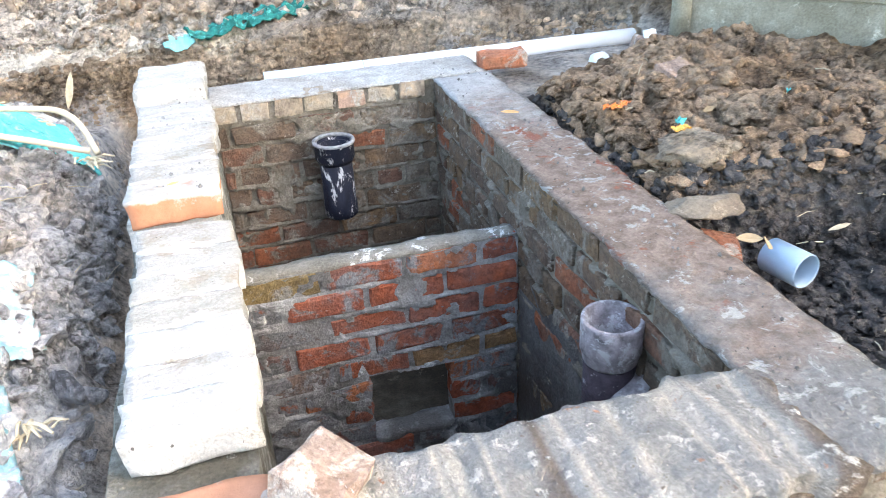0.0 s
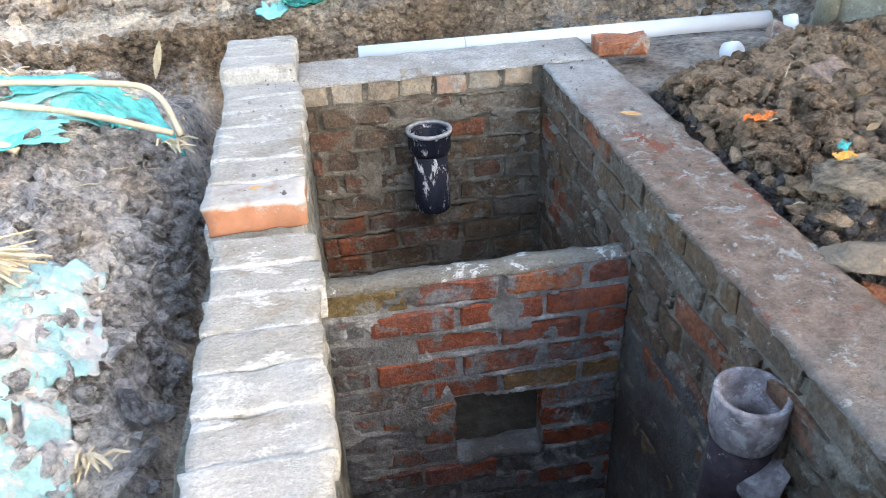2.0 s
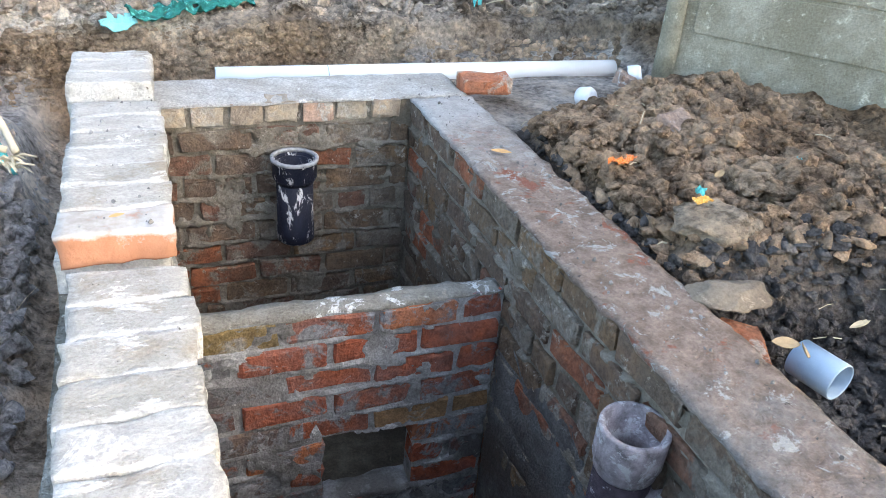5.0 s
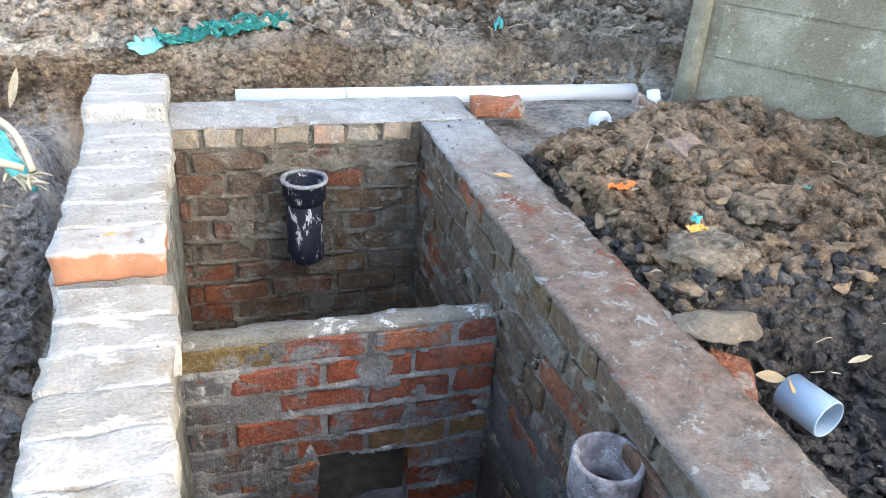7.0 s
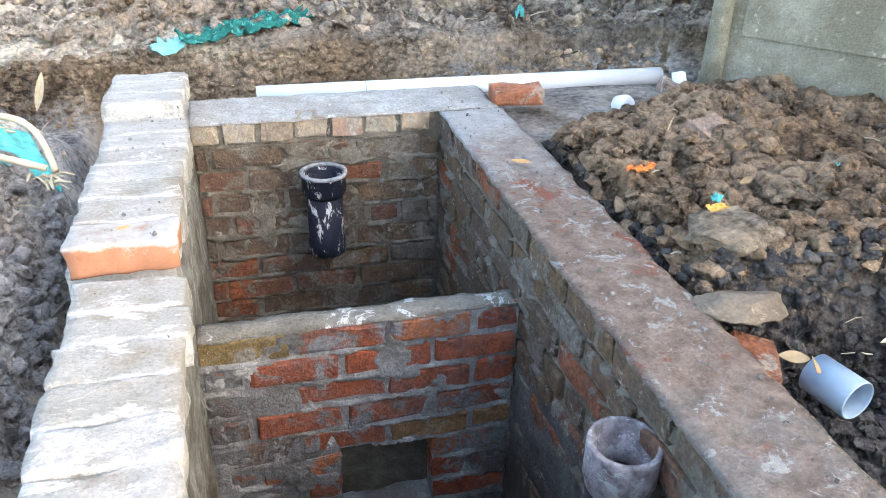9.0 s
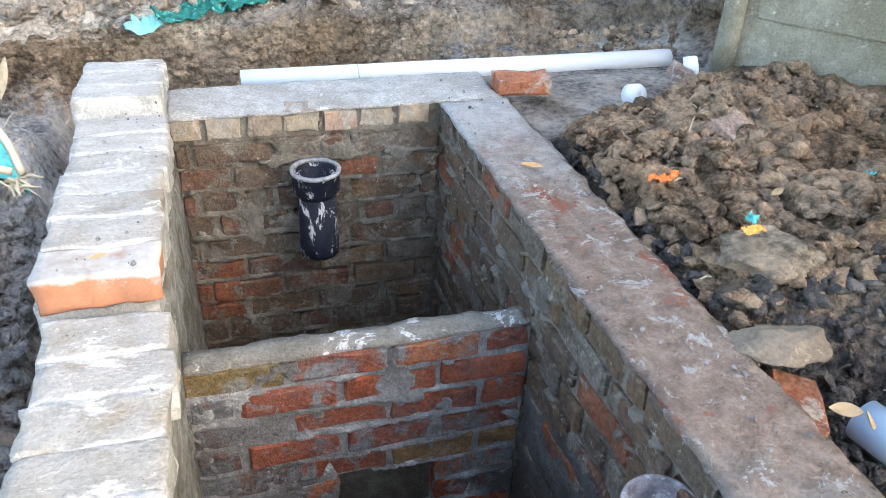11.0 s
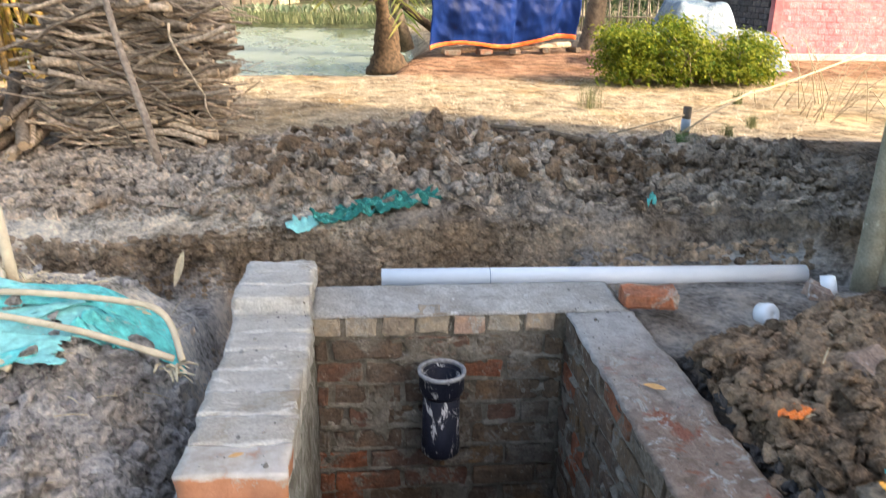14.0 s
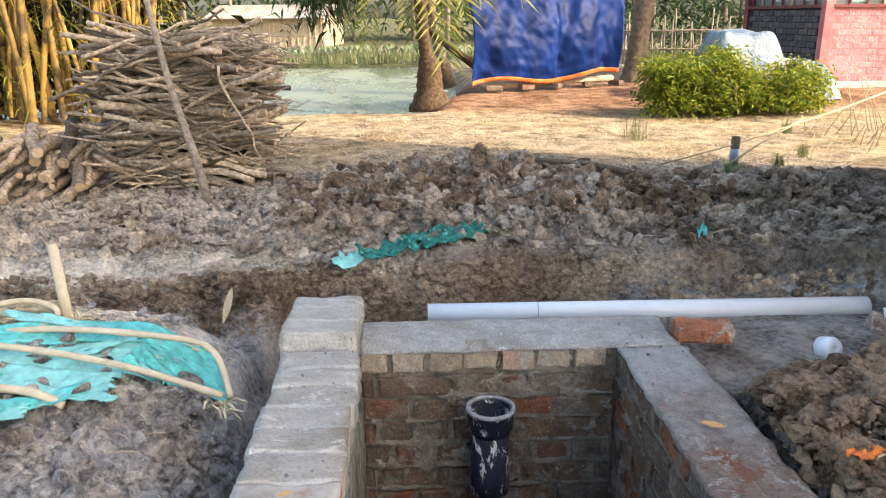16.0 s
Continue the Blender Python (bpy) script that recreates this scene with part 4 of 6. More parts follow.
loose_brick("loose orange brick lying on the tank's corner", BRICK_WORN, (1.225, 0.075, 0.02), -6, 0.0, (0.2, 0.1, 0.06))
loose_brick("dusty brown brick half buried in the heap", BRICK_CHUNK, (1.64, -0.6, surface(1.64, -0.6) + 0.02), 25, 18, (0.14, 0.1, 0.07))
loose_brick("orange brick under the flat stone", BRICK_WORN, (1.215, -1.525, -0.1), 60, 0, (0.16, 0.1, 0.07))
loose_brick("broken dusty brick piece beside the pipe", BRICK_CHUNK, (1.99, 0.22, -0.055), 70, 14, (0.12, 0.085, 0.075))
loose_brick("broken pale brick piece on the near wall", BRICK_CHUNK, (0.11, -2.07, 0.025), 50, 14, (0.13, 0.12, 0.06), 8)

# ---- pipes ----
long_pipe = thing("white_pipe", "long white plastic pipe lying behind the tank", "pipe")
pa, pb = Vector((0.25, 0.573, -0.09)), Vector((2.12, 0.53, -0.088))
axis = (pb - pa).to_track_quat("Z", "Y").to_matrix().to_4x4()
L = (pb - pa).length
part("tube", mesh_of("tube", *hollow([(0.042, 0), (0.042, L * 0.5), (0.042, L), (0.038, L), (0.038, 0)], 32), True), PVC_WHITE, long_pipe, "", Matrix.Translation(pa) @ axis)
part("joint", mesh_of("joint", *hollow([(0.0426, 0.46), (0.0426, 0.464), (0.041, 0.464), (0.041, 0.46)], 32), True), PVC_BLUE, long_pipe, "thin printed line", Matrix.Translation(pa) @ axis)

inlet = thing("inlet_pipe", "black tarred pipe with white cement splashes hanging on the end wall", "pipe", pose(0.445, -0.092, -0.17))
part("body", mesh_of("body", *hollow([(0.066, -0.02), (0.066, -0.262), (0.069, -0.267), (0.069, -0.32), (0.06, -0.33), (0.056, -0.32), (0.056, -0.02)], 40), True), TAR_PIPE, inlet)
part("socket", mesh_of("socket", *hollow([(0.083, 0.0), (0.084, -0.012), (0.079, -0.02), (0.079, -0.07), (0.069, -0.09), (0.06, -0.09), (0.068, -0.06), (0.073, 0.0)], 40), True), TAR_PIPE, inlet, "wide pipe socket")
part("rim", mesh_of("rim", *hollow([(0.073, 0.003), (0.085, 0.002), (0.0855, -0.008), (0.072, -0.01)], 40), True), plain("cement_dusted_rim", (0.3, 0.3, 0.31), 0.8, 0.2, 0.4, 40, (0.1, 0.1, 0.11), 0.58, 0.004), inlet, "rim dusted with pale cement")
part("branch", mesh_of("branch", *hollow([(0.05, 0), (0.05, 0.12), (0.04, 0.12), (0.04, 0)], 28), True), TAR_PIPE, inlet, "", pose(0, 0.03, -0.16, -90, 0, 0))

TEE_BODY = plain("dark_stained_pipe", (0.05, 0.036, 0.044), 0.6, 0.25, 0.45, 50, (0.4, 0.38, 0.38), 0.6, 0.005)
outlet = thing("outlet_tee", "cement dusted grey pipe tee standing against the side wall", "pipe", pose(0.843, -1.66, -0.11))
part("body", mesh_of("body", *hollow([(0.064, -0.08), (0.062, -0.25), (0.064, -0.62), (0.056, -0.62), (0.054, -0.1)], 40), True), TEE_BODY, outlet)
part("socket", mesh_of("socket", *hollow([(0.073, 0.0), (0.075, -0.006), (0.074, -0.085), (0.069, -0.1), (0.067, -0.115), (0.064, -0.12), (0.044, -0.1), (0.045, -0.048), (0.06, -0.042), (0.064, 0.0)], 48), True), CEMENT_PIPE, outlet, "thick socket with cement dust")
part("branch", mesh_of("branch", *hollow([(0.055, 0), (0.057, 0.05), (0.064, 0.055), (0.064, 0.085), (0.052, 0.085), (0.05, 0)], 32), True), CEMENT_PIPE, outlet, "side branch crusted with cement", pose(0.01, -0.015, -0.205, 0, 96, -50))
# added dark disc that stands for the shade down the bore
bm = bmesh.new()
bmesh.ops.create_uvsphere(bm, u_segments=24, v_segments=8, radius=0.06)
bmesh.ops.scale(bm, vec=(1, 1, 0.12), verts=bm.verts)
part("sludge", bm_mesh("sludge", bm, True), TEE_BODY, outlet, "dark disc standing for shade in the pipe's bore", pose(0, 0, -0.1))

stub = thing("pipe_stub", "pale blue plastic pipe stub beside the tank wall", "pipe")
pa, pb = Vector((1.322, -1.59, -0.08)), Vector((1.342, -1.70, -0.076))
axis = (pb - pa).to_track_quat("Z", "Y").to_matrix().to_4x4()
part("tube", mesh_of("tube", *hollow([(0.045, 0), (0.045, 0.107), (0.043, 0.11), (0.041, 0.107), (0.041, 0)], 40), True), PVC_BLUE, stub, "", Matrix.Translation(pa) @ axis)
single_clod("mud_lump", "lump of dark mud on the pipe stub", "mud", CLOD_BLACK, (1.275, -1.575, -0.015), (0.02, 0.016, 0.016), 68, 0, 3)


def cap(label, at, turn, tilt, r, material):
    ob = tagged(part("plastic_end_piece", mesh_of("plastic_end_piece", *hollow([(0.001, 0.03), (r * 0.8, 0.028), (r, 0.015), (r, -0.03), (r * 0.92, -0.03), (r * 0.9, 0.012), (0.001, 0.02)], 28), True), material), label, "plastic piece")
    ob.matrix_basis = pose(*at, tilt, 0, turn)


cap("small white plastic pipe cap on the mud", (1.66, 0.0, -0.03), 20, 70, 0.042, PVC_WHITE)
cap("small pale blue pipe end beside the pipe", (2.06, 0.26, -0.03), 60, 75, 0.042, PVC_WHITE)

# ---- litter ----
def sheet(name, label, category, material, at, size, seed, turn=0.0, crumple=0.02, n=14, curl=0.0, tilt=0.0, thick=0.0012):
    """A crumpled leaf or scrap with a little thickness."""
    rnd = random.Random(seed)
    bm = bmesh.new()
    bmesh.ops.create_grid(bm, x_segments=n, y_segments=n, size=0.5)
    off = Vector((seed * 1.3, seed * 2.1, 0))
    for v in bm.verts:
        x, y = v.co.x, v.co.y
        edge = 1 + 0.25 * noise.noise(Vector((x * 3, y * 3, 0)) + off)
        v.co = Vector((x * size[0] * edge, y * size[1] * edge, crumple * (noise.noise(Vector((x * 3, y * 3, 5)) + off) + 0.5 * noise.noise(Vector((x * 8, y * 8, 5)) + off)) + curl * y * y))
    bmesh.ops.solidify(bm, geom=list(bm.faces), thickness=thick)
    ob = tagged(part(name, bm_mesh(name, bm), material), label, category)
    ob.matrix_basis = pose(*at, tilt, 0, turn)
    return ob


def leaf_piece(label, material, at, length, width, turn, tilt=0.0, lean=0.0):
    """A dry leaf, pointed at both ends and folded along its rib."""
    vs, fs, n = [], [], 8
    for i in range(n + 1):
        s = i / n
        w = width * math.sin(math.pi * min(1, s * 0.96 + 0.02)) ** 0.8 / 2
        z = 0.15 * length * (s - 0.5) ** 2
        vs += [(length * (s - 0.5), -w, z + 0.3 * w), (length * (s - 0.5), 0, z), (length * (s - 0.5), w, z + 0.3 * w)]
    for i in range(n):
        a = i * 3
        fs += [(a, a + 1, a + 4, a + 3), (a + 1, a + 2, a + 5, a + 4)]
    bm = bmesh.new()
    bm.from_mesh(mesh_of("dry_leaf", vs, fs))
    bmesh.ops.solidify(bm, geom=list(bm.faces), thickness=0.0012)
    ob = tagged(part("dry_leaf", bm_mesh("dry_leaf", bm), material), label, "leaf")
    ob.matrix_basis = pose(*at, tilt, lean, turn)
    return ob


WRAP = plain("orange_foil", (0.75, 0.2, 0.04), 0.35, 0.5, 0.35, 60, (0.75, 0.6, 0.5), 0.62, 0.002)
WRAP_Y = plain("yellow_foil", (0.72, 0.38, 0.07), 0.4, 0.5, 0.3, 60, (0.7, 0.65, 0.55), 0.6, 0.002)
TEAL = plain("teal_net", (0.1, 0.50, 0.49), 0.6, 0.35, 0.45, 26, (0.3, 0.38, 0.36), 0.6, 0.006)
TEAL_DARK = plain("dark_teal_cloth", (0.015, 0.16, 0.13), 0.7, 0.3, 0.6, 40, (0.1, 0.42, 0.36), 0.54, 0.004)
TAN = plain("tan_leaf", (0.36, 0.26, 0.15), 0.7, 0.3, 0.2, 40)
DRY = plain("dry_leaf", (0.55, 0.33, 0.14), 0.7, 0.3, 0.25, 40)
STRAW = plain("straw", (0.55, 0.47, 0.33), 0.75, 0.25, 0.25, 30)
CANE = plain("peeled_cane", (0.52, 0.45, 0.33), 0.6, 0.35, 0.2, 18, (0.42, 0.34, 0.24), 0.62)
sheet("wrapper", "crumpled orange foil wrapper on the soil", "wrapper", WRAP, (1.285, -0.83, surface(1.285, -0.83) + 0.045), (0.09, 0.05), 5, 30, 0.016)
sheet("wrapper", "small yellow foil wrapper on the pale clod", "wrapper", WRAP_Y, (1.29, -1.19, surface(1.33, -1.18) + 0.105), (0.05, 0.03), 6, 10, 0.01)
sheet("plastic_scrap", "small teal plastic scrap on the pale clod", "scrap", TEAL, (1.315, -1.15, surface(1.33, -1.18) + 0.11), (0.035, 0.025), 7, 40, 0.015)
sheet("plastic_scrap", "small teal plastic scrap on the heap", "scrap", TEAL, (1.84, -0.95, surface(1.84, -0.95) + 0.04), (0.03, 0.025), 8, 0, 0.015)
sheet("plastic_scrap", "pale green scrap on the trench's edge", "scrap", TEAL, (1.55, 0.95, 0.145), (0.04, 0.03), 9, 0, 0.04)
leaf_piece("dry orange leaf on the cement screed", DRY, (1.015, -0.565, 0.012), 0.065, 0.03, -30)
leaf_piece("curled tan leaf by the pipe stub", TAN, (1.215, -1.63, 0.006), 0.062, 0.03, -25, 20)
leaf_piece("curled tan leaf by the pipe stub", TAN, (1.245, -1.655, 0.0), 0.05, 0.035, 60, 50)
leaf_piece("long pale leaf on the heap", STRAW, (1.62, -1.5, surface(1.62, -1.5) + 0.04), 0.09, 0.02, 10)
leaf_piece("crumpled pale leaf on the heap", TAN, (1.55, -0.95, surface(1.55, -0.95) + 0.04), 0.07, 0.02, 25, 30)
leaf_piece("upright pale bark chip by the trench", STRAW, (-0.56, 0.50, 0.0), 0.16, 0.03, 0, 90, -72)
leaf_piece("small dry leaf lying on the brick wall", DRY, (-0.11, -0.93, 0.09), 0.035, 0.015, 20)

straw_heap = Heap()
rnd = random.Random(8)
for area, count, ln in (((-1.8, -0.4, -2.0, 0.4), 110, 0.07), ((1.2, 2.2, -2.0, -0.1), 60, 0.05), ((-2.4, 2.6, 1.0, 2.8), 240, 0.07), ((-0.2, 1.1, -0.0, 0.2), 8, 0.03)):
    for _ in range(count):
        x, y = rnd.uniform(*area[:2]), rnd.uniform(*area[2:])
        a, l = rnd.uniform(0, 6.28), ln * rnd.uniform(0.3, 1.5)
        z = surface(x, y) + 0.018
        p = Vector((x, y, z))
        d = Vector((math.cos(a), math.sin(a), rnd.uniform(-0.1, 0.35))) * l
        r = rnd.uniform(0.001, 0.0028)
        straw_heap.add(*tube_data([p, p + d * 0.5 + Vector((0, 0, 0.005)), p + d], [r, r, r * 0.6], 4))
me = straw_heap.mesh("straw_bits")
me.materials.append(STRAW)
tagged(new("straw_bits", me), "dry straw and root bits on the soil", "straw", kind="stuff")


# ---- nets, canes and rags on the left bank ----
def draped(name, label, material, cx, cy, lx, ly, seed, turn=0.0, lift=0.03, n=60, frill=0.02, floor_z=-9.0, flat=False):
    """A crumpled cloth that follows the ground."""
    ca, sa = math.cos(radians(turn)), math.sin(radians(turn))
    vs, fs = [], []
    keep = {}
    off = Vector((seed * 3.3, seed * 1.1, 0))
    m = max(6, int(n * ly / lx))
    for j in range(m + 1):
        for i in range(n + 1):
            u, v = (i / n - 0.5) * lx, (j / m - 0.5) * ly
            k = 1 + 0.16 * noise.noise(Vector((u * 4, v * 4, 0)) + off)
            x, y = cx + (u * ca - v * sa) * k, cy + (u * sa + v * ca) * k
            f = noise.noise(Vector((x * 9, y * 16, 1)) + off) + 0.6 * noise.noise(Vector((x * 25, y * 30, 2)) + off)
            keep[i, j] = len(vs)
            base = ground_height(x, y) + 0.026 if flat else surface(x, y)
            vs.append((x, y, max(base, floor_z) + lift + frill * f))
    for j in range(m):
        for i in range(n):
            u, v = i / n, j / m
            e = min(u, 1 - u, v, 1 - v)
            if e + 0.10 * noise.noise(Vector((u * 7, v * 7, 3)) + off) > 0.005 and noise.noise(Vector((u * 9, v * 6, 7)) + off) < 0.58:
                fs.append((keep[i, j], keep[i + 1, j], keep[i + 1, j + 1], keep[i, j + 1]))
    bm = bmesh.new()
    bm.from_mesh(mesh_of(name, vs, fs))
    bmesh.ops.delete(bm, geom=[v for v in bm.verts if not v.link_faces], context="VERTS")
    bmesh.ops.solidify(bm, geom=list(bm.faces), thickness=0.003)
    return tagged(part(name, bm_mesh(name, bm, True), material), label, "net")


TEAL_PALE = plain("faded_teal_net", (0.22, 0.56, 0.55), 0.6, 0.35, 0.3, 26, (0.36, 0.42, 0.4), 0.6, 0.006)
draped("teal_net", "torn teal plastic net spread over the bank", TEAL_PALE, -1.02, -0.10, 0.95, 0.2, 3, 4, 0.035, 110, 0.008, flat=True)
draped("teal_net", "torn teal plastic net spread over the bank", TEAL, -0.95, 0.02, 0.7, 0.13, 13, 12, 0.045, 90, 0.009, flat=True)
draped("teal_net", "crumpled end of a teal net on the bank", TEAL, -0.60, 0.02, 0.26, 0.24, 14, 30, 0.05, 50, 0.022, flat=True)
draped("teal_net", "faded strip of teal net on the bank", TEAL_PALE, -1.1, -0.22, 0.7, 0.11, 15, -4, 0.045, 90, 0.009, flat=True)
draped("teal_net", "strip of teal net hanging at the bank's edge", TEAL, -0.66, -0.13, 0.16, 0.1, 16, -20, 0.05, 40, 0.05)
for k, (x, y, l, w, turn) in enumerate(((-1.0, -0.36, 0.42, 0.07, 24), (-1.2, -0.42, 0.5, 0.09, 8), (-0.86, -0.3, 0.3, 0.05, -12), (-1.25, -0.32, 0.4, 0.06, 35), (-0.8, -0.02, 0.3, 0.05, 42), (-1.0, 0.06, 0.45, 0.05, -8), (-1.3, -0.5, 0.4, 0.06, -15))):
    draped("net_strip", "flat torn strip of faded teal net on the bank", (TEAL_PALE, TEAL)[k % 3 == 0], x, y, l, w, 30 + k, turn, 0.05, 60, 0.006, flat=True)
TEAL_MUDDY = plain("muddy_teal_net", (0.27, 0.45, 0.47), 0.65, 0.3, 0.3, 16, (0.42, 0.42, 0.42), 0.5, 0.008)
draped("teal_net", "torn teal plastic net trodden into the mud", TEAL_MUDDY, -0.76, -1.5, 0.5, 0.85, 4, 12, 0.04, 60, 0.02)
draped("teal_net", "faded teal net trodden into the mud", TEAL_MUDDY, -0.82, -1.14, 0.65, 0.34, 6, 14, 0.04, 60, 0.02)
draped("green_rag", "crumpled dark teal rag hanging on the trench's edge", TEAL_DARK, 0.25, 1.04, 0.64, 0.16, 5, 25, 0.03, 100, 0.04, 0.04)
draped("green_rag", "faded teal rag on the trench's edge", TEAL_PALE, -0.1, 0.89, 0.15, 0.05, 7, 20, 0.03, 50, 0.03, 0.02)


def cane(label, pts, r=0.011):
    """A bent peeled cane through the points, with nodes."""
    P = [Vector(p) for p in pts]
    line = []
    for i in range(len(P) - 1):
        p0, p1, p2, p3 = P[max(i - 1, 0)], P[i], P[i + 1], P[min(i + 2, len(P) - 1)]
        for k in range(8):
            s = k / 8
            line.append(0.5 * ((2 * p1) + (p2 - p0) * s + (2 * p0 - 5 * p1 + 4 * p2 - p3) * s * s + (3 * p1 - p0 - 3 * p2 + p3) * s ** 3))
    line.append(P[-1])
    radii = [r * (1.12 if i % 9 == 4 else 1.0) for i in range(len(line))]
    ob = rod("bent_cane", line, radii, CANE, None, "", 10)
    return tagged(ob, label, "cane")


cane("pale peeled cane bent over the teal net", [(-1.6, 0.02, 0.05), (-1.08, -0.0, 0.12), (-0.62, -0.05, 0.10), (-0.47, -0.09, 0.06), (-0.40, -0.20, -0.05)])
cane("pale peeled cane lying across the teal net", [(-1.6, -0.02, 0.12), (-1.09, -0.12, 0.11), (-0.72, -0.19, 0.065), (-0.42, -0.22, -0.03)])
cane("pale peeled cane end on the mud", [(-1.4, -0.24, 0.06), (-1.0, -0.3, 0.05), (-0.86, -0.33, 0.01)], 0.013)
cane("pale cane hoop on the bank", [(-1.5, 0.14, 0.10), (-1.2, 0.17, 0.16), (-1.05, 0.12, 0.13), (-1.12, -0.02, 0.09)])
peg = tagged(rod("peg", [(-1.02, 0.15, -0.08), (-1.045, 0.17, 0.14), (-1.065, 0.19, 0.36)], [0.019, 0.02, 0.018], CANE, None, "", 8), "split bamboo peg driven into the bank", "peg")


def straw_sheaf(label, at, count, length, seed, way=0.0, fan=0.35):
    """A loose bundle of dry stalks."""
    q = random.Random(seed)
    hp = Heap()
    for _ in range(count):
        a, l = radians(way) + q.gauss(0, fan), length * q.uniform(0.5, 1.1)
        c = Vector(at) + Vector((q.gauss(0, 0.02), q.gauss(0, 0.02), q.uniform(0, 0.03)))
        d = Vector((math.cos(a), math.sin(a), q.uniform(-0.05, 0.2))) * l
        r = q.uniform(0.002, 0.007)
        hp.add(*tube_data([c, c + d * 0.5 + Vector((0, 0, 0.01)), c + d], [r, r, r * 0.5], 5))
    ob = part("straw_sheaf", hp.mesh("straw_sheaf"), STRAW)
    return tagged(ob, label, "straw", kind="stuff")


straw_sheaf("bundle of pale dry stalks on the mud", (-0.80, -0.98, surface(-0.80, -0.98) + 0.03), 55, 0.17, 5, -25, 0.35)
straw_sheaf("small tuft of dry stalks in the mud", (-0.50, -1.42, surface(-0.50, -1.42) + 0.02), 16, 0.07, 6, -70, 0.5)
straw_sheaf("dry stalks caught on the cane's end", (-0.43, -0.22, -0.08), 16, 0.08, 7, -60, 0.6)
for k in range(9):
    x, y = -1.35 + 0.085 * k, 0.14 + 0.05 * math.sin(k * 2.3)
    straw_sheaf("scattered pale straw on the bank's top", (x, y, surface(x, y) + 0.004), 22, 0.08, 40 + k, 40 * k, 1.4)
straw_sheaf("pale dry stalks on the bank", (-1.15, 0.2, surface(-1.15, 0.2) + 0.01), 34, 0.11, 8, 10, 1.5)

crumbs = Heap()
q = random.Random(17)
for k in range(230):
    y = q.uniform(-2.25, 0.2)
    x, z = (q.uniform(0.93, 1.12), 0.004) if k % 3 else (q.uniform(-0.2, 0.0), 0.09 if -1.0 < y < 0 else 0.004)
    if k % 3 == 0 and y > 0:
        continue
    s = 0.0025 + 0.007 * q.random() ** 3
    v, f = SMALL[k % 8]
    crumbs.add((v * s + np.array((x, y, z))).tolist(), f.tolist())
ob = part("mortar_crumbs", crumbs.mesh("mortar_crumbs"), MORTAR)
tagged(ob, "small mortar and brick crumbs on the walls", "crumbs", kind="stuff")

# ---- firewood stack ----
m = Mat("weathered_firewood", 0.85, 0, 0.2)
n = m.noise(40, 5, 0.7)
c = m.mix(m.mask(n, 0.35, 0.65), (0.15, 0.115, 0.085), (0.46, 0.38, 0.295))
# wide tone range stands in for sunlit sticks and dark gaps
c = m.mix(1.0, c, m.ramp(m.random(), (0, (0.28, 0.26, 0.24)), (0.35, (1.0, 0.96, 0.92)), (1, (2.0, 1.88, 1.72))), "MULTIPLY")
WOOD = m.color(c).bump(n, 0.006, 0.9)
CUT = plain("cut_wood", (0.5, 0.36, 0.23), 0.8, 0.2, 0.2, 40)
# near-black brown that paints shade into the stack's gaps
GAP_SHADE = plain("stack_gap_shade", (0.025, 0.02, 0.016), 0.9, 0.1, 0.3, 20)
stack = thing("firewood_stack", "tall stack of dry crooked firewood sticks on stones", "firewood")
rnd = random.Random(21)


def stick_mesh(length, r, seed, bend=0.05):
    q = random.Random(seed)
    pts, rad = [], []
    n = 9
    a, b = q.uniform(-1, 1), q.uniform(-1, 1)
    kink = [(q.gauss(0, 0.012), q.gauss(0, 0.012)) for _ in range(n)]
    for i in range(n):
        s = i / (n - 1)
        pts.append(((s - 0.5) * length, bend * length * (a * math.sin(s * 3.1) + 0.4 * b * math.sin(s * 7)) + kink[i][0] * length, bend * length * (b * math.sin(s * 3.1 + 1) - b * 0.84 + 0.4 * a * math.sin(s * 8)) + kink[i][1] * length))
        rad.append(r * (1.1 - 0.35 * s + q.uniform(-0.08, 0.08)))
    me = mesh_of("stick", *[list(map(tuple, z)) for z in tube_data(pts, rad, 7)], True)
    me.materials.append(WOOD)
    me.materials.append(CUT)
    for f in list(me.polygons)[-2:]:
        f.material_index = 1
        f.use_smooth = False
    return me


STICKS = [stick_mesh(l, r, i, bd) for i, (l, r, bd) in enumerate([(1.0, 0.009, 0.07), (1.15, 0.011, 0.06), (0.8, 0.015, 0.05), (1.0, 0.021, 0.04), (0.9, 0.009, 0.09), (0.7, 0.013, 0.07), (1.15, 0.015, 0.05), (0.6, 0.008, 0.1), (0.9, 0.027, 0.04), (0.8, 0.012, 0.06)])]
for k in range(285):
    z = 0.10 + 0.90 * (k / 285) + rnd.uniform(-0.02, 0.02)
    s = z
    left = -2.02 + 0.20 * math.sin(s * 2.5)
    right = -0.62 - 0.10 * s - (0.18 if s > 0.85 else 0)
    me = rnd.choice(STICKS if z > 0.25 else STICKS[3:9])
    front = rnd.random() < 0.5
    x = rnd.uniform(left + 0.42, right - 0.42)
    y = 2.42 + (rnd.uniform(0, 0.10) if front else rnd.uniform(0.15, 0.8)) + 0.10 * s
    ob = new("stick", me)
    ob.parent = stack
    ob.matrix_basis = pose(x, y, z, rnd.uniform(0, 360), rnd.gauss(1, 13), (180 if rnd.random() < 0.5 else 0) + rnd.gauss(0, 12))
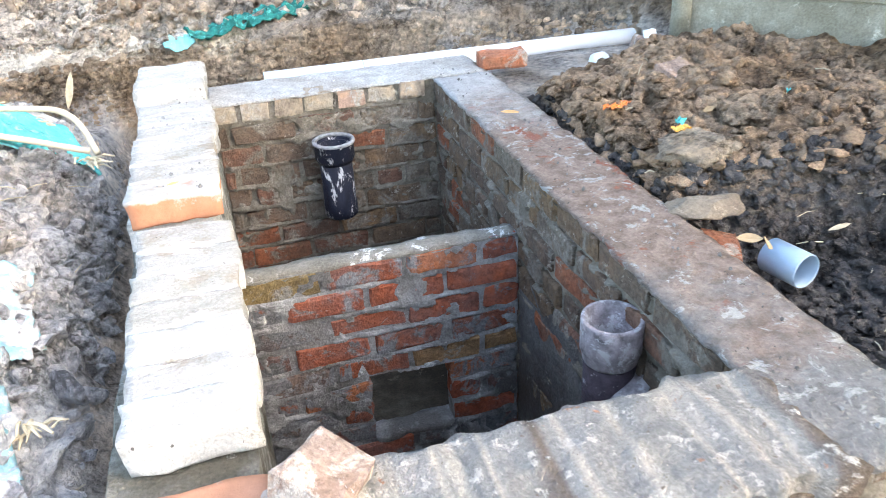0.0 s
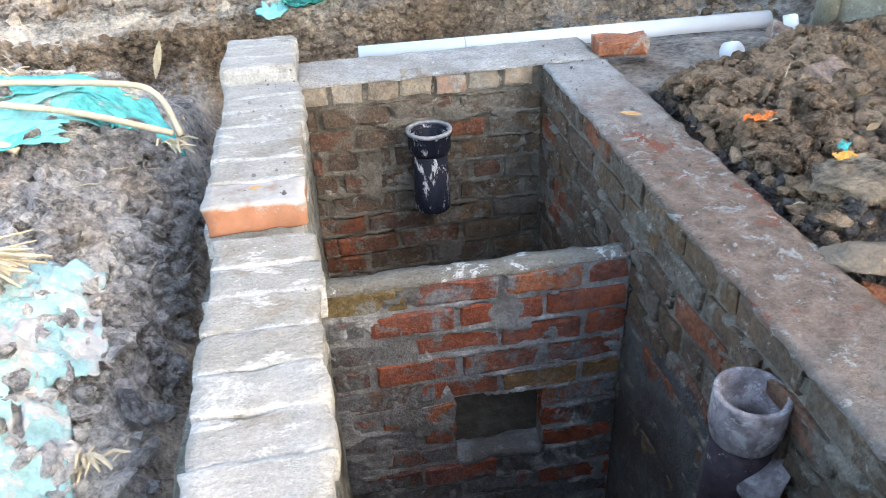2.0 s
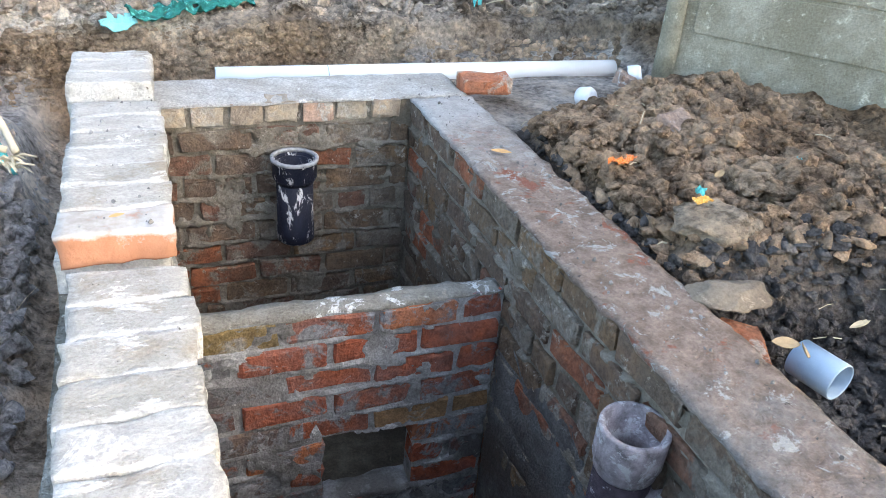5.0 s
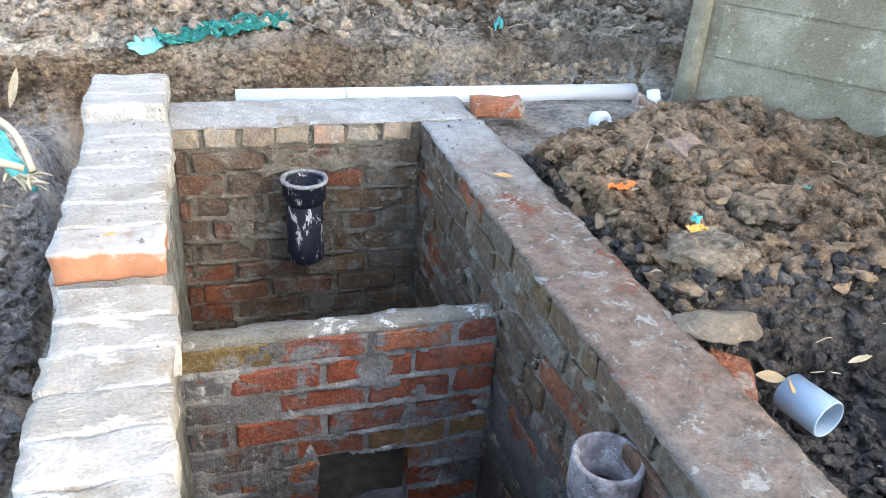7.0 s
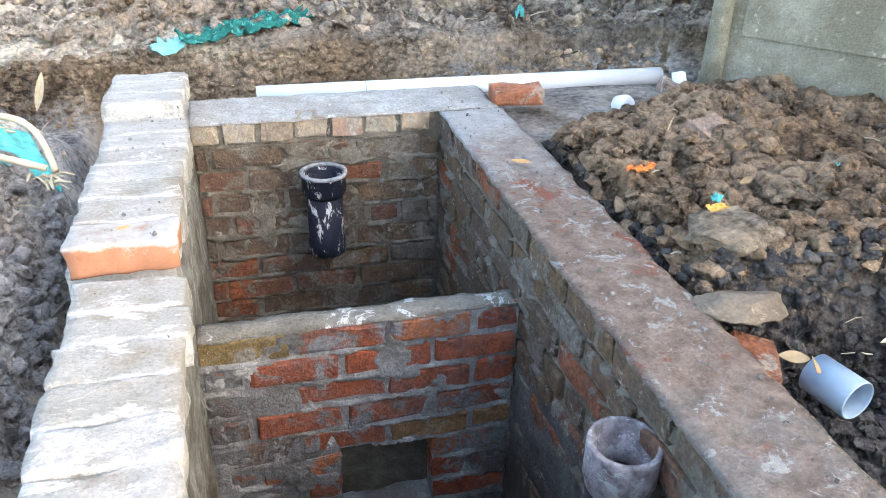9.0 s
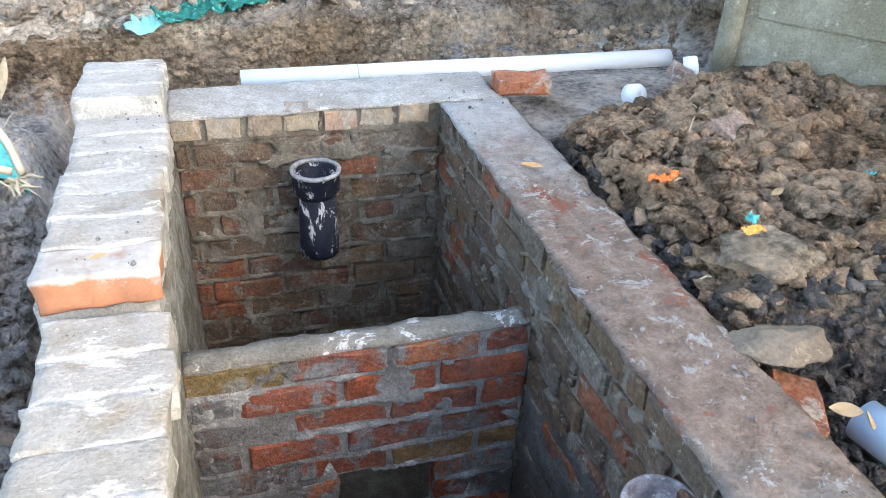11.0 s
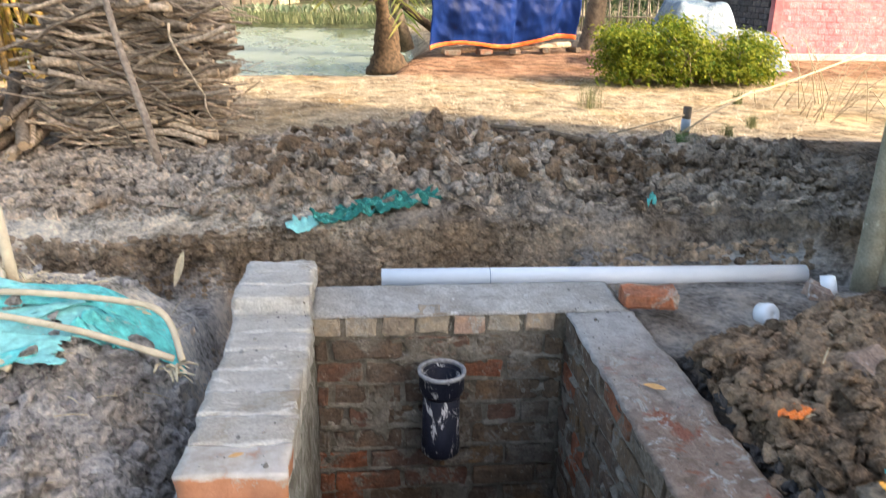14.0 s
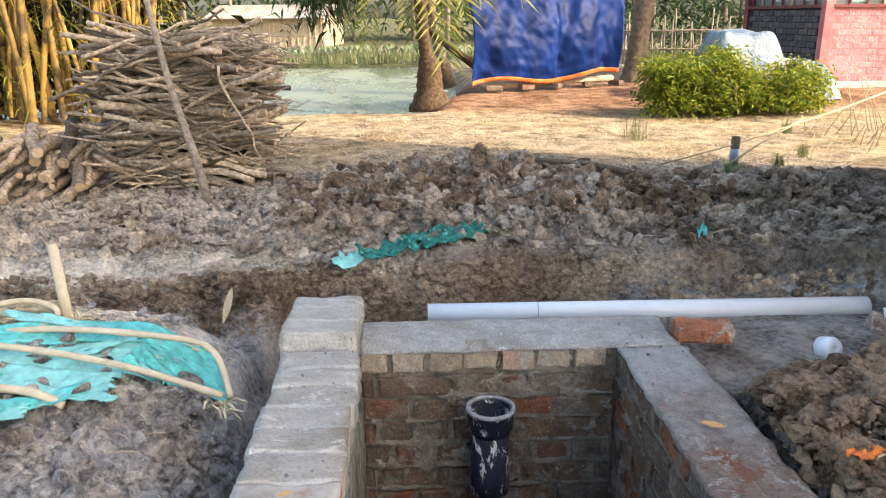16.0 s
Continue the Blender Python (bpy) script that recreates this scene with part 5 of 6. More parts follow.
for k, (x, z, tl) in enumerate(((-1.5, 0.66, 22), (-1.25, 0.62, -24), (-0.86, 0.55, 72), (-1.5, 0.45, 10), (-1.35, 0.35, 60), (-1.62, 0.8, -25), (-1.1, 0.42, -14))):
    ob = new("stick", STICKS[(5, 0, 7, 4, 7, 9, 0)[k]])
    ob.parent = stack
    ob.matrix_basis = pose(x, 2.37, z, 20 * k, tl, 0)
twigs = Heap()
for k in range(160):
    z = rnd.uniform(0.08, 1.02)
    x, y = rnd.uniform(-1.75, -0.75), 2.40 + rnd.uniform(-0.02, 0.35) + 0.1 * z
    a, t, l = rnd.gauss(0, 0.25), rnd.gauss(0, 0.22), rnd.uniform(0.15, 0.42)
    d = Vector((math.cos(a), math.sin(a), t)) * l
    c = Vector((x, y, z))
    k1 = Vector((rnd.gauss(0, 0.02), rnd.gauss(0, 0.02), rnd.gauss(0, 0.025)))
    rr = rnd.uniform(0.004, 0.009)
    twigs.add(*tube_data([c - d, c - d * 0.3 + k1, c + d * 0.4 - k1, c + d], [rr, rr, rr * 0.9, rr * 0.6], 5))
tw = part("kindling", twigs.mesh("kindling"), WOOD, stack, "thin twigs between the sticks")
tw["kind"] = "stuff"
# added dark box, so the gaps between the sticks read as shade
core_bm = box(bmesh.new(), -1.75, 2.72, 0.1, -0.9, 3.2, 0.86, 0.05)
part("gap_shade_box", core_bm, GAP_SHADE, stack, "dark box standing for shade between the sticks")
for x in (-1.75, -1.25, -0.78):
    v, f = clod_shape(90 + int(-x * 10), 3)
    part("foot_stone", mesh_of("foot_stone", v * np.array((0.13, 0.2, 0.10)), f, True), CLOD_GREY, stack, "stone under the stack", pose(x, 2.6, 0.03))
lean = rod("leaning_pole", [(-1.0, 2.08, -0.05), (-1.08, 2.14, 0.3), (-1.22, 2.25, 0.72), (-1.31, 2.33, 1.10), (-1.34, 2.36, 1.25)], [0.026, 0.024, 0.021, 0.018, 0.016], bark("peeling_pole", (0.4, 0.33, 0.27), (0.17, 0.13, 0.105), 30), None, "", 10)
tagged(lean, "crooked peeling pole leaning on the firewood stack", "pole")
logs = thing("log_pile", "short thick logs with pale cut ends beside the stack", "logs")
for k in range(46):
    r = rnd.uniform(0.022, 0.048)
    me = stick_mesh(rnd.uniform(0.45, 0.7), r, 300 + k, 0.03)
    me.name = "log"
    ob = new("log", me)
    ob.parent = logs
    row = k // 9
    x = -2.62 + 0.094 * (k % 9) + rnd.uniform(-0.03, 0.03)
    ob.matrix_basis = pose(x, 2.42 + rnd.uniform(-0.05, 0.08), 0.02 + row * 0.085 + rnd.uniform(-0.02, 0.02), rnd.uniform(0, 360), rnd.gauss(10, 6), -90 + rnd.gauss(0, 12))

# branch on the crest, stump, post and pole
tagged(rod("branch_log", [(0.93, 1.98, 0.30), (1.25, 1.97, 0.27), (1.6, 1.9, 0.20)], [0.012, 0.017, 0.019], WOOD, None, "", 8), "bare branch lying on the heap's crest", "branch")
tagged(rod("stump", [(2.38, 2.1, -0.05), (2.385, 2.1, 0.22)], [0.035, 0.03], WOOD, None, "", 9), "short sawn post standing in the soil", "stump")
marker = thing("standing_pipe", "short upright pipe with a blue band", "pipe", pose(2.61, 3.1, 0))
part("tube", mesh_of("tube", *hollow([(0.032, 0.0), (0.032, 0.24), (0.026, 0.24), (0.026, 0.0)], 20), True), STONE, marker)
part("band", mesh_of("band", *hollow([(0.035, 0.06), (0.035, 0.15), (0.0325, 0.15), (0.0325, 0.06)], 20), True), PVC_BLUE, marker, "blue plastic band")
BAMBOO_DRY = plain("dry_bamboo", (0.42, 0.34, 0.22), 0.6, 0.35, 0.2, 14, (0.35, 0.27, 0.16), 0.6)
tagged(rod("bamboo_pole", [(1.7, 2.35, 0.16), (2.6, 3.1, 0.18), (3.9, 4.0, 0.32), (5.3, 5.1, 0.47)], [0.005, 0.006, 0.008, 0.010], BAMBOO_DRY, None, "", 8), "long dry bamboo pole lying over the ground", "pole")
tagged(rod("bamboo_pole", [(2.3, 2.5, 0.14), (2.7, 2.9, 0.22), (3.3, 3.5, 0.30)], [0.008, 0.008, 0.006], BAMBOO_DRY, None, "", 8), "short dry bamboo pole lying on the soil", "pole")
brush = thing("dead_brush", "tangle of dead brown twigs", "brush")
for k in range(34):
    p = Vector((4.3 + rnd.uniform(-0.3, 0.9), 4.1 + rnd.uniform(-0.5, 0.8), 0))
    d = Vector((rnd.uniform(-0.5, 0.6), rnd.uniform(-0.3, 0.3), rnd.uniform(0.1, 0.7)))
    rod("twig", [p, p + d * 0.5 + Vector((0, 0, 0.08)), p + d], [0.005, 0.004, 0.002], BAMBOO_DRY, brush, "", 5)

# ---- bamboo clump ----
m = Mat("yellow_bamboo", 0.5, 0, 0.35)
c = m.ramp(m.random(), (0, (0.5, 0.3, 0.065)), (0.25, (0.14, 0.085, 0.03)), (0.5, (0.56, 0.34, 0.075)), (0.75, (0.09, 0.065, 0.028)), (1, (0.32, 0.2, 0.055)))
c = m.mix(m.mask(m.noise(3.5, 6, 0.7), 0.47, 0.58), c, (0.07, 0.045, 0.02))
CULM = m.color(c).bump(m.noise(30, 4, 0.6), 0.003, 0.6)
BLEAF = leaf_material("bamboo_leaves", (0.17, 0.2, 0.035), (0.34, 0.27, 0.05), 0.4)
clump = thing("bamboo_clump", "dense clump of tall yellow bamboo", "bamboo")
for k in range(72):
    x, y = rnd.uniform(-5.6, -2.75), rnd.uniform(6.1, 7.6)
    lean_x, lean_y = rnd.gauss(0.05, 0.16), rnd.gauss(0, 0.12)
    h, r = rnd.uniform(3.2, 5.5), rnd.uniform(0.022, 0.05)
    pts, rad, n = [], [], int(h / 0.3)
    for i in range(n):
        s = i / n
        for dz, kk in ((0, 1.07), (0.015, 0.98), (0.27, 0.97)):
            q = s + dz / 0.3 / n
            pts.append(Vector((x + lean_x * h * q ** 1.4, y + lean_y * h * q ** 1.4, h * q)))
            rad.append(r * kk * (1 - 0.5 * s))
    rod("culm", pts, rad, CULM, clump, "", 8)


def leaves(heap, centre, spread, count, length, width, rnd, droop=0.3):
    for _ in range(count):
        c = Vector(centre) + Vector((rnd.gauss(0, spread[0]), rnd.gauss(0, spread[1]), rnd.gauss(0, spread[2])))
        l, w = length * rnd.uniform(0.6, 1.3), width * rnd.uniform(0.6, 1.2)
        a = rnd.uniform(0, 6.28)
        d = Vector((math.cos(a), math.sin(a), rnd.uniform(-droop * 2, droop))).normalized()
        s = d.cross(Vector((rnd.gauss(0, 0.5), rnd.gauss(0, 0.5), 1))).normalized() * w / 2
        m = c + d * l * 0.5 + Vector((0, 0, 0.06 * l))
        e = c + d * l + Vector((0, 0, -droop * l * 0.5))
        heap.add([c, m + s, e, m - s], [(0, 1, 2, 3)])


hp = Heap()
for k in range(170):
    leaves(hp, (rnd.uniform(-5.8, -2.2), rnd.uniform(5.9, 7.8), rnd.uniform(0.2, 5.2)), (0.3, 0.3, 0.25), 34, 0.15, 0.02, rnd, 0.6)
for k in range(260):
    c = Vector((rnd.uniform(-5.6, -2.4), rnd.uniform(5.9, 7.4), rnd.uniform(0.2, 3.5)))
    d = Vector((rnd.gauss(0, 0.35), rnd.gauss(0, 0.2), rnd.gauss(0.1, 0.4)))
    hp.add(*tube_data([c, c + d * 0.5 + Vector((0, 0, 0.03)), c + d], [0.008, 0.006, 0.003], 4))
part("leaves", hp.mesh("leaves"), BLEAF, clump, "narrow yellow-green leaves")
# leaf backing coloured near black for the shade between the culms
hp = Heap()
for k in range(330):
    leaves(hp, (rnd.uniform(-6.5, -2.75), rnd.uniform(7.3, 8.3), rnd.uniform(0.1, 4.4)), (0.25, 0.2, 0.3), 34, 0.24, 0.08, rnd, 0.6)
part("undergrowth", hp.mesh("undergrowth"), leaf_material("gap_shade_leaves", (0.012, 0.016, 0.006), (0.045, 0.04, 0.014), 0.1), clump, "leaves behind the culms, near black as shade of the gaps")
spray = Heap()
arch = [Vector(p) for p in ((-3.0, 6.6, 3.2), (-2.2, 6.0, 2.7), (-1.3, 5.4, 1.9), (-0.7, 5.1, 1.35), (-0.45, 5.0, 1.05))]
for i in range(2, 4):
    for k in range(9):
        p = arch[i].lerp(arch[i + 1], k / 9)
        leaves(spray, p, (0.13, 0.10, 0.07), 20, 0.16, 0.026, rnd, 0.7)
for p in ((-0.85, 5.0, 1.66), (-0.7, 5.0, 1.5), (-0.55, 5.0, 1.58), (-0.4, 5.1, 1.45), (-0.3, 5.1, 1.6), (-0.5, 5.1, 1.36), (-0.85, 5.0, 1.0), (-0.62, 5.05, 0.98)):
    leaves(spray, p, (0.12, 0.08, 0.07), 75 if p[2] > 1.2 else 8, 0.17, 0.034, rnd, 0.8)
twig = thing("overhanging_branch", "dark leafy branch hanging into view over the pond", "branch")
rod("stem", arch, [0.02, 0.016, 0.01, 0.007, 0.004], BAMBOO_DRY, twig, "", 6)
part("leaves", spray.mesh("leaves"), leaf_material("dark_leaves", (0.015, 0.035, 0.012), (0.05, 0.075, 0.025), 0.15), twig)

# ---- pond and its far bank ----
m = Mat("green_pond_water", 0.12, 0, 0.5).geo()
alg = m.noise(0.9, 6, 0.7, (1, 0.35, 1))
m.color(m.mix(m.mask(alg, 0.38, 0.62), (0.15, 0.175, 0.115), (0.27, 0.29, 0.205)))
m.rough(m.mask(alg, 0.25, 1.1))
WATER = m.bump(m.noise(6, 3, 0.5, (1, 0.4, 1)), 0.004, 0.3)
bm = box(bmesh.new(), -40, 6.8, -0.6, 1.9, 20.5, -0.25)
tagged(part("pond_water", bm, WATER), "still pond covered with pale green scum", "pond", kind="structure")
rnd = random.Random(31)
GRASS = leaf_material("bank_grass", (0.1, 0.115, 0.05), (0.2, 0.2, 0.1), 0.25)
hp = Heap()
for k in range(5200):
    x, y = rnd.uniform(-16, 12), 18.6 + 5 * rnd.random() ** 1.6
    h = rnd.uniform(0.06, 0.22)
    a = rnd.uniform(0, 6.28)
    s = Vector((math.cos(a), math.sin(a), 0)) * 0.03
    hp.add([Vector((x, y, -0.1)) - s, Vector((x, y, -0.1)) + s, (x + rnd.gauss(0, 0.05), y, h)], [(0, 1, 2)])
part("bank_grass", hp.mesh("bank_grass"), GRASS)
tagged(bpy.data.objects["bank_grass"], "short green grass on the far bank", "grass", kind="stuff")


FRESH = leaf_material("fresh_leaves", (0.05, 0.12, 0.035), (0.14, 0.23, 0.085), 0.3)
hp = Heap()
for k in range(260):
    x, y, l = rnd.uniform(-3.6, 2.4), rnd.uniform(21.5, 24), rnd.uniform(0.15, 0.36)
    a = rnd.uniform(0, 6.28)
    root = Vector((x, y, 0))
    d = Vector((math.cos(a) * 0.6, math.sin(a) * 0.6, 0.9)) * l
    s = Vector((-math.sin(a), math.cos(a), 0)) * l * 0.22
    hp.add([root, root + d * 0.6 + s, root + d * 1.05 - Vector((0, 0, 0.15 * l)), root + d * 0.6 - s], [(0, 1, 2, 3)])
tagged(part("bank_plants", hp.mesh("bank_plants"), leaf_material("bank_plant_leaves", (0.1, 0.14, 0.07), (0.24, 0.27, 0.17), 0.2)), "broad-leaved green plants on the far bank", "plants", kind="stuff")

# far hut
hut = thing("far_hut", "low bamboo hut with a pale tin roof across the pond", "hut", pose(-5.4, 29.7, 0, 0, 0, -10))
MUD = plain("woven_bamboo_wall", (0.42, 0.34, 0.24), 0.85, 0.2, 0.3, 3, (0.3, 0.22, 0.15), 0.55, 0.01)
TIN = plain("dull_tin", (0.34, 0.30, 0.27), 0.6, 0.3, 0.2, 3, (0.27, 0.22, 0.18), 0.52, 0.004)
part("wall", box(bmesh.new(), -2.35, 0, -0.05, 2.35, 3, 1.15), MUD, hut)
vs, fs = [], []
for i in range(61):
    x = -2.6 + 5.2 * i / 60
    dz = 0.02 * (i % 2)
    vs += [(x, -0.35, 1.08 + dz), (x, 1.5, 1.62 + dz), (x, 3.3, 1.08 + dz)]
for i in range(60):
    a = i * 3
    fs += [(a, a + 3, a + 4, a + 1), (a + 1, a + 4, a + 5, a + 2)]
bm = bmesh.new()
bm.from_mesh(mesh_of("roof", vs, fs))
bmesh.ops.solidify(bm, geom=list(bm.faces), thickness=0.03)
part("roof", bm, TIN, hut, "corrugated pale tin roof")
part("door", box(bmesh.new(), -0.15, -0.05, 0.0, 0.12, 0.02, 1.0, 0.01), BAMBOO_DRY, hut, "narrow pale door")
for k in range(-9, 10):
    if abs(k) > 0:
        part("slat", box(bmesh.new(), k * 0.25 - 0.02, -0.03, 0.0, k * 0.25 + 0.02, 0.01, 1.08), BAMBOO_DRY, hut)

# woods behind
rnd = random.Random(41)
hp = Heap()
for k in range(520):
    x = rnd.uniform(-34, 44)
    z = 0.3 + 7.0 * rnd.random() ** 0.9
    y = rnd.uniform(35, 46)
    leaves(hp, (x, y, z), (0.9, 0.6, 0.5), 36, 0.5, 0.22, rnd, 0.5)
ob = part("far_woods", hp.mesh("far_woods"), leaf_material("far_leaves", (0.035, 0.06, 0.026), (0.11, 0.14, 0.06), 0.25))
tagged(ob, "dense green woods beyond the pond", "woods", kind="stuff")
FARWOOD = bark("grey_trunks", (0.26, 0.23, 0.19), (0.13, 0.11, 0.09), 6)
tree0 = None
for k in range(46):
    x, y, r = rnd.uniform(-22, 34), rnd.uniform(29, 40), rnd.uniform(0.05, 0.16)
    if tree0 is None:
        tree0 = thing("far_tree", "slim grey tree at the edge of the woods", "tree", pose(x, y, 0), "trees of the far woods")
        rod("trunk", [(0, 0, -0.2), (0.06, 0, 2), (-0.05, 0.1, 4.5), (0.2, 0, 8)], [0.11, 0.09, 0.07, 0.03], FARWOOD, tree0, "", 8)
        for a in range(5):
            rod("limb", [(0, 0, 2 + a * 0.9), (0.9 * math.cos(a * 2.1), 0.9 * math.sin(a * 2.1), 3 + a)], [0.04, 0.012], FARWOOD, tree0, "", 5)
        hq = Heap()
        for a in range(22):
            leaves(hq, (rnd.gauss(0, 1.0), rnd.gauss(0, 1.0), rnd.uniform(2.6, 8)), (0.5, 0.5, 0.35), 26, 0.34, 0.14, rnd, 0.5)
        part("crown", hq.mesh("crown"), leaf_material("tree_leaves", (0.06, 0.11, 0.035), (0.15, 0.2, 0.07), 0.3), tree0)
    else:
        copy_thing(tree0, pose(x, y, 0, 0, 0, rnd.uniform(0, 360)))

# ---- palms, tarpaulin ----
PALM = bark("palm_bark", (0.12, 0.075, 0.045), (0.025, 0.018, 0.012), 22)
TRUNK_PALE = bark("pale_trunk", (0.24, 0.185, 0.135), (0.1, 0.075, 0.055), 14)
FROND = leaf_material("palm_leaflets", (0.08, 0.115, 0.03), (0.3, 0.26, 0.07), 0.3)


def trunk_rings(pts, radii, rings=0.02):
    P, R = [], []
    for i in range(len(pts) - 1):
        a, b = Vector(pts[i]), Vector(pts[i + 1])
        n = max(2, int((b - a).length / 0.06))
        for k in range(n):
            s = k / n
            P.append(a.lerp(b, s))
            R.append((radii[i] * (1 - s) + radii[i + 1] * s) * (1 + (0.05 if k % 2 else -0.04)))
    return P + [Vector(pts[-1])], R + [radii[-1]]


palm = thing("palm_tree", "short date palm with a swollen rooty base at the pond", "palm")
P, R = trunk_rings([(0.52, 8.45, -0.15), (0.50, 8.45, 0.12), (0.50, 8.45, 0.45), (0.45, 8.45, 0.62), (0.38, 8.45, 1.25), (0.36, 8.45, 3.0)], [0.34, 0.19, 0.165, 0.09, 0.08, 0.09])
rod("trunk", P, R, PALM, palm, "", 16)


def frond(parent, base, out, length, droop, seed):
    q = random.Random(seed)
    hp = Heap()
    o = Vector((math.cos(out), math.sin(out), 0))
    side = Vector((-o.y, o.x, 0))
    line = []
    for i in range(15):
        s = i / 14
        line.append(Vector(base) + o * length * s * (1 - 0.25 * s) + Vector((0, 0, 0.55 * length * s - droop * length * s * s)))
    hp.add(*tube_data(line, [0.016 * (1 - 0.85 * i / 14) for i in range(15)], 5))
    for i in range(2, 15):
        for k in range(3):
            for sg in (-1, 1):
                c = line[i] + (line[i] - line[i - 1]) * (k / 3)
                l = length * 0.24 * (1 - 0.5 * abs(i / 14 - 0.4)) * q.uniform(0.8, 1.1)
                d = (side * sg * 0.7 + o * 0.55 + Vector((0, 0, -0.55 + q.uniform(-0.15, 0.15)))).normalized() * l
                w = o.cross(d).normalized() * 0.012
                hp.add([c - w, c + d * 0.45 + w * 1.4, c + d + Vector((0, 0, -0.15 * l)), c + d * 0.45 - w * 1.4], [(0, 1, 2, 3)])
    part("frond", hp.mesh("frond"), FROND, parent)


for k in range(26):
    frond(palm, (0.36, 8.45, 2.62 + 0.05 * (k % 3)), k * 2.399, 1.45 + 0.25 * (k % 3), 1.0 + 0.17 * (k % 4), 500 + k)
branch = rod("slanting_trunk", [(0.55, 10.6, 0.9), (0.9, 10.3, 0.62), (1.35, 10.0, 0.3)], [0.06, 0.06, 0.075], PALM, None, "", 10)
tagged(branch, "dark slanting tree limb behind the palm", "tree limb")
back_tree = thing("old_tree", "old pale tree trunk beside the blue tarpaulin", "tree")
P, R = trunk_rings([(3.85, 10.05, -0.1), (3.87, 10.05, 0.3), (3.93, 10.0, 1.0), (4.1, 10.0, 2.6), (4.0, 10.1, 4.5)], [0.25, 0.17, 0.15, 0.17, 0.12])
rod("trunk", P, R, TRUNK_PALE, back_tree, "", 14)
hq = Heap()
rnd = random.Random(51)
for a in range(40):
    leaves(hq, (4.0 + rnd.gauss(0, 1.2), 10 + rnd.gauss(0, 1.0), rnd.uniform(2.9, 5.5)), (0.4, 0.4, 0.3), 26, 0.16, 0.06, rnd, 0.5)
part("crown", hq.mesh("crown"), FRESH, back_tree)
small = thing("young_tree", "slim tree behind the palm", "tree")
rod("trunk", [(0.95, 11.5, -0.1), (0.75, 11.4, 0.6), (0.6, 11.3, 1.4), (0.62, 11.2, 3.2)], [0.14, 0.10, 0.085, 0.06], TRUNK_PALE, small, "", 10)

m = Mat("blue_tarpaulin", 0.5, 0, 0.12)
# light and dark of folds put into the blue as tall streaks
fold_tone = m.noise(4, 5, 0.6, (1, 1, 0.3))
m.color(m.mix(m.mask(fold_tone, 0.35, 0.65), (0.002, 0.009, 0.05), (0.006, 0.028, 0.15)))
TARP = m.bump(m.noise(26, 4, 0.65), 0.008, 0.5)
ORANGE = plain("orange_hem", (0.75, 0.17, 0.04), 0.5, 0.4, 0.2, 20)
tarp = thing("tarpaulin", "dark blue tarpaulin with an orange hem hung between trees", "tarpaulin")
TL, TR, BL, BR = Vector((1.03, 8.72, 1.42)), Vector((3.46, 9.55, 1.78)), Vector((1.1, 8.62, 0.15)), Vector((3.4, 9.45, 0.24))


def tarp_point(u, v):
    top = TL.lerp(TR, u) - Vector((0, 0, 0.20 * math.sin(math.pi * u) * (1 - 0.35 * u)))
    bot = BL.lerp(BR, u) + Vector((0, 0, 0.05 * math.sin(u * 9)))
    p = top.lerp(bot, v)
    way = Vector((0.34, -0.94, 0))
    f = 0.045 * math.sin(u * 17 + 3 * v + 2 * noise.noise(Vector((u * 3, v * 2, 0)))) * (0.35 + 0.65 * abs(u - 0.45) * 1.8) + 0.05 * noise.noise(Vector((u * 4, v * 2, 4))) + 0.03 * noise.noise(Vector((u * 14, v * 9, 2)))
    f += 0.035 * (0.35 - abs(noise.noise(Vector((u * 7 + v * 1.2, v * 0.8, 9))))) + 0.012 * (0.3 - abs(noise.noise(Vector((u * 20 - v * 5, v * 3, 12)))))
    f += 0.14 * math.sin(math.pi * v) + 0.035 * math.sin((u - 1) * 14 * (0.4 + v)) * (u > 0.55)
    f += 0.03 * (0.5 - abs(noise.noise(Vector((u * 5 + v * 3, v * 2.5 - u * 2, 21))))) + 0.014 * (0.5 - abs(noise.noise(Vector((u * 15 - v * 6, v * 6, 31)))))
    return p + way * f


def tarp_strip(v0, v1, nv, nu=110, out=0.0):
    vs = [tarp_point(i / nu, v0 + (v1 - v0) * j / nv) + Vector((0.34, -0.94, 0)) * out for j in range(nv + 1) for i in range(nu + 1)]
    fs = [(j * (nu + 1) + i, j * (nu + 1) + i + 1, (j + 1) * (nu + 1) + i + 1, (j + 1) * (nu + 1) + i) for j in range(nv) for i in range(nu)]
    bm = bmesh.new()
    bm.from_mesh(mesh_of("strip", [tuple(v) for v in vs], fs))
    bmesh.ops.solidify(bm, geom=list(bm.faces), thickness=0.006)
    return bm_mesh("strip", bm, True)


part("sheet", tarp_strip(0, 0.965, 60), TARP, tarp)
part("hem", tarp_strip(0.955, 1.0, 4, out=0.004), ORANGE, tarp, "bright orange hem")
rod("rope", [TL, Vector((0.4, 8.45, 1.5))], 0.008, STRAW, tarp, "", 5)
rod("rope", [TR, Vector((3.98, 9.95, 1.75))], 0.008, STRAW, tarp, "", 5)
for k in range(5):
    b = loose_brick("old brick propping the tarpaulin", BRICK_OLD, (1.45 + 0.5 * k, 8.8 + 0.19 * k, 0.1), 30 * k)
tagged(rod("timber", [(1.3, 8.85, 0.12), (3.4, 9.65, 0.16)], 0.05, WOOD, None, "", 8), "timber lying under the tarpaulin", "timber")

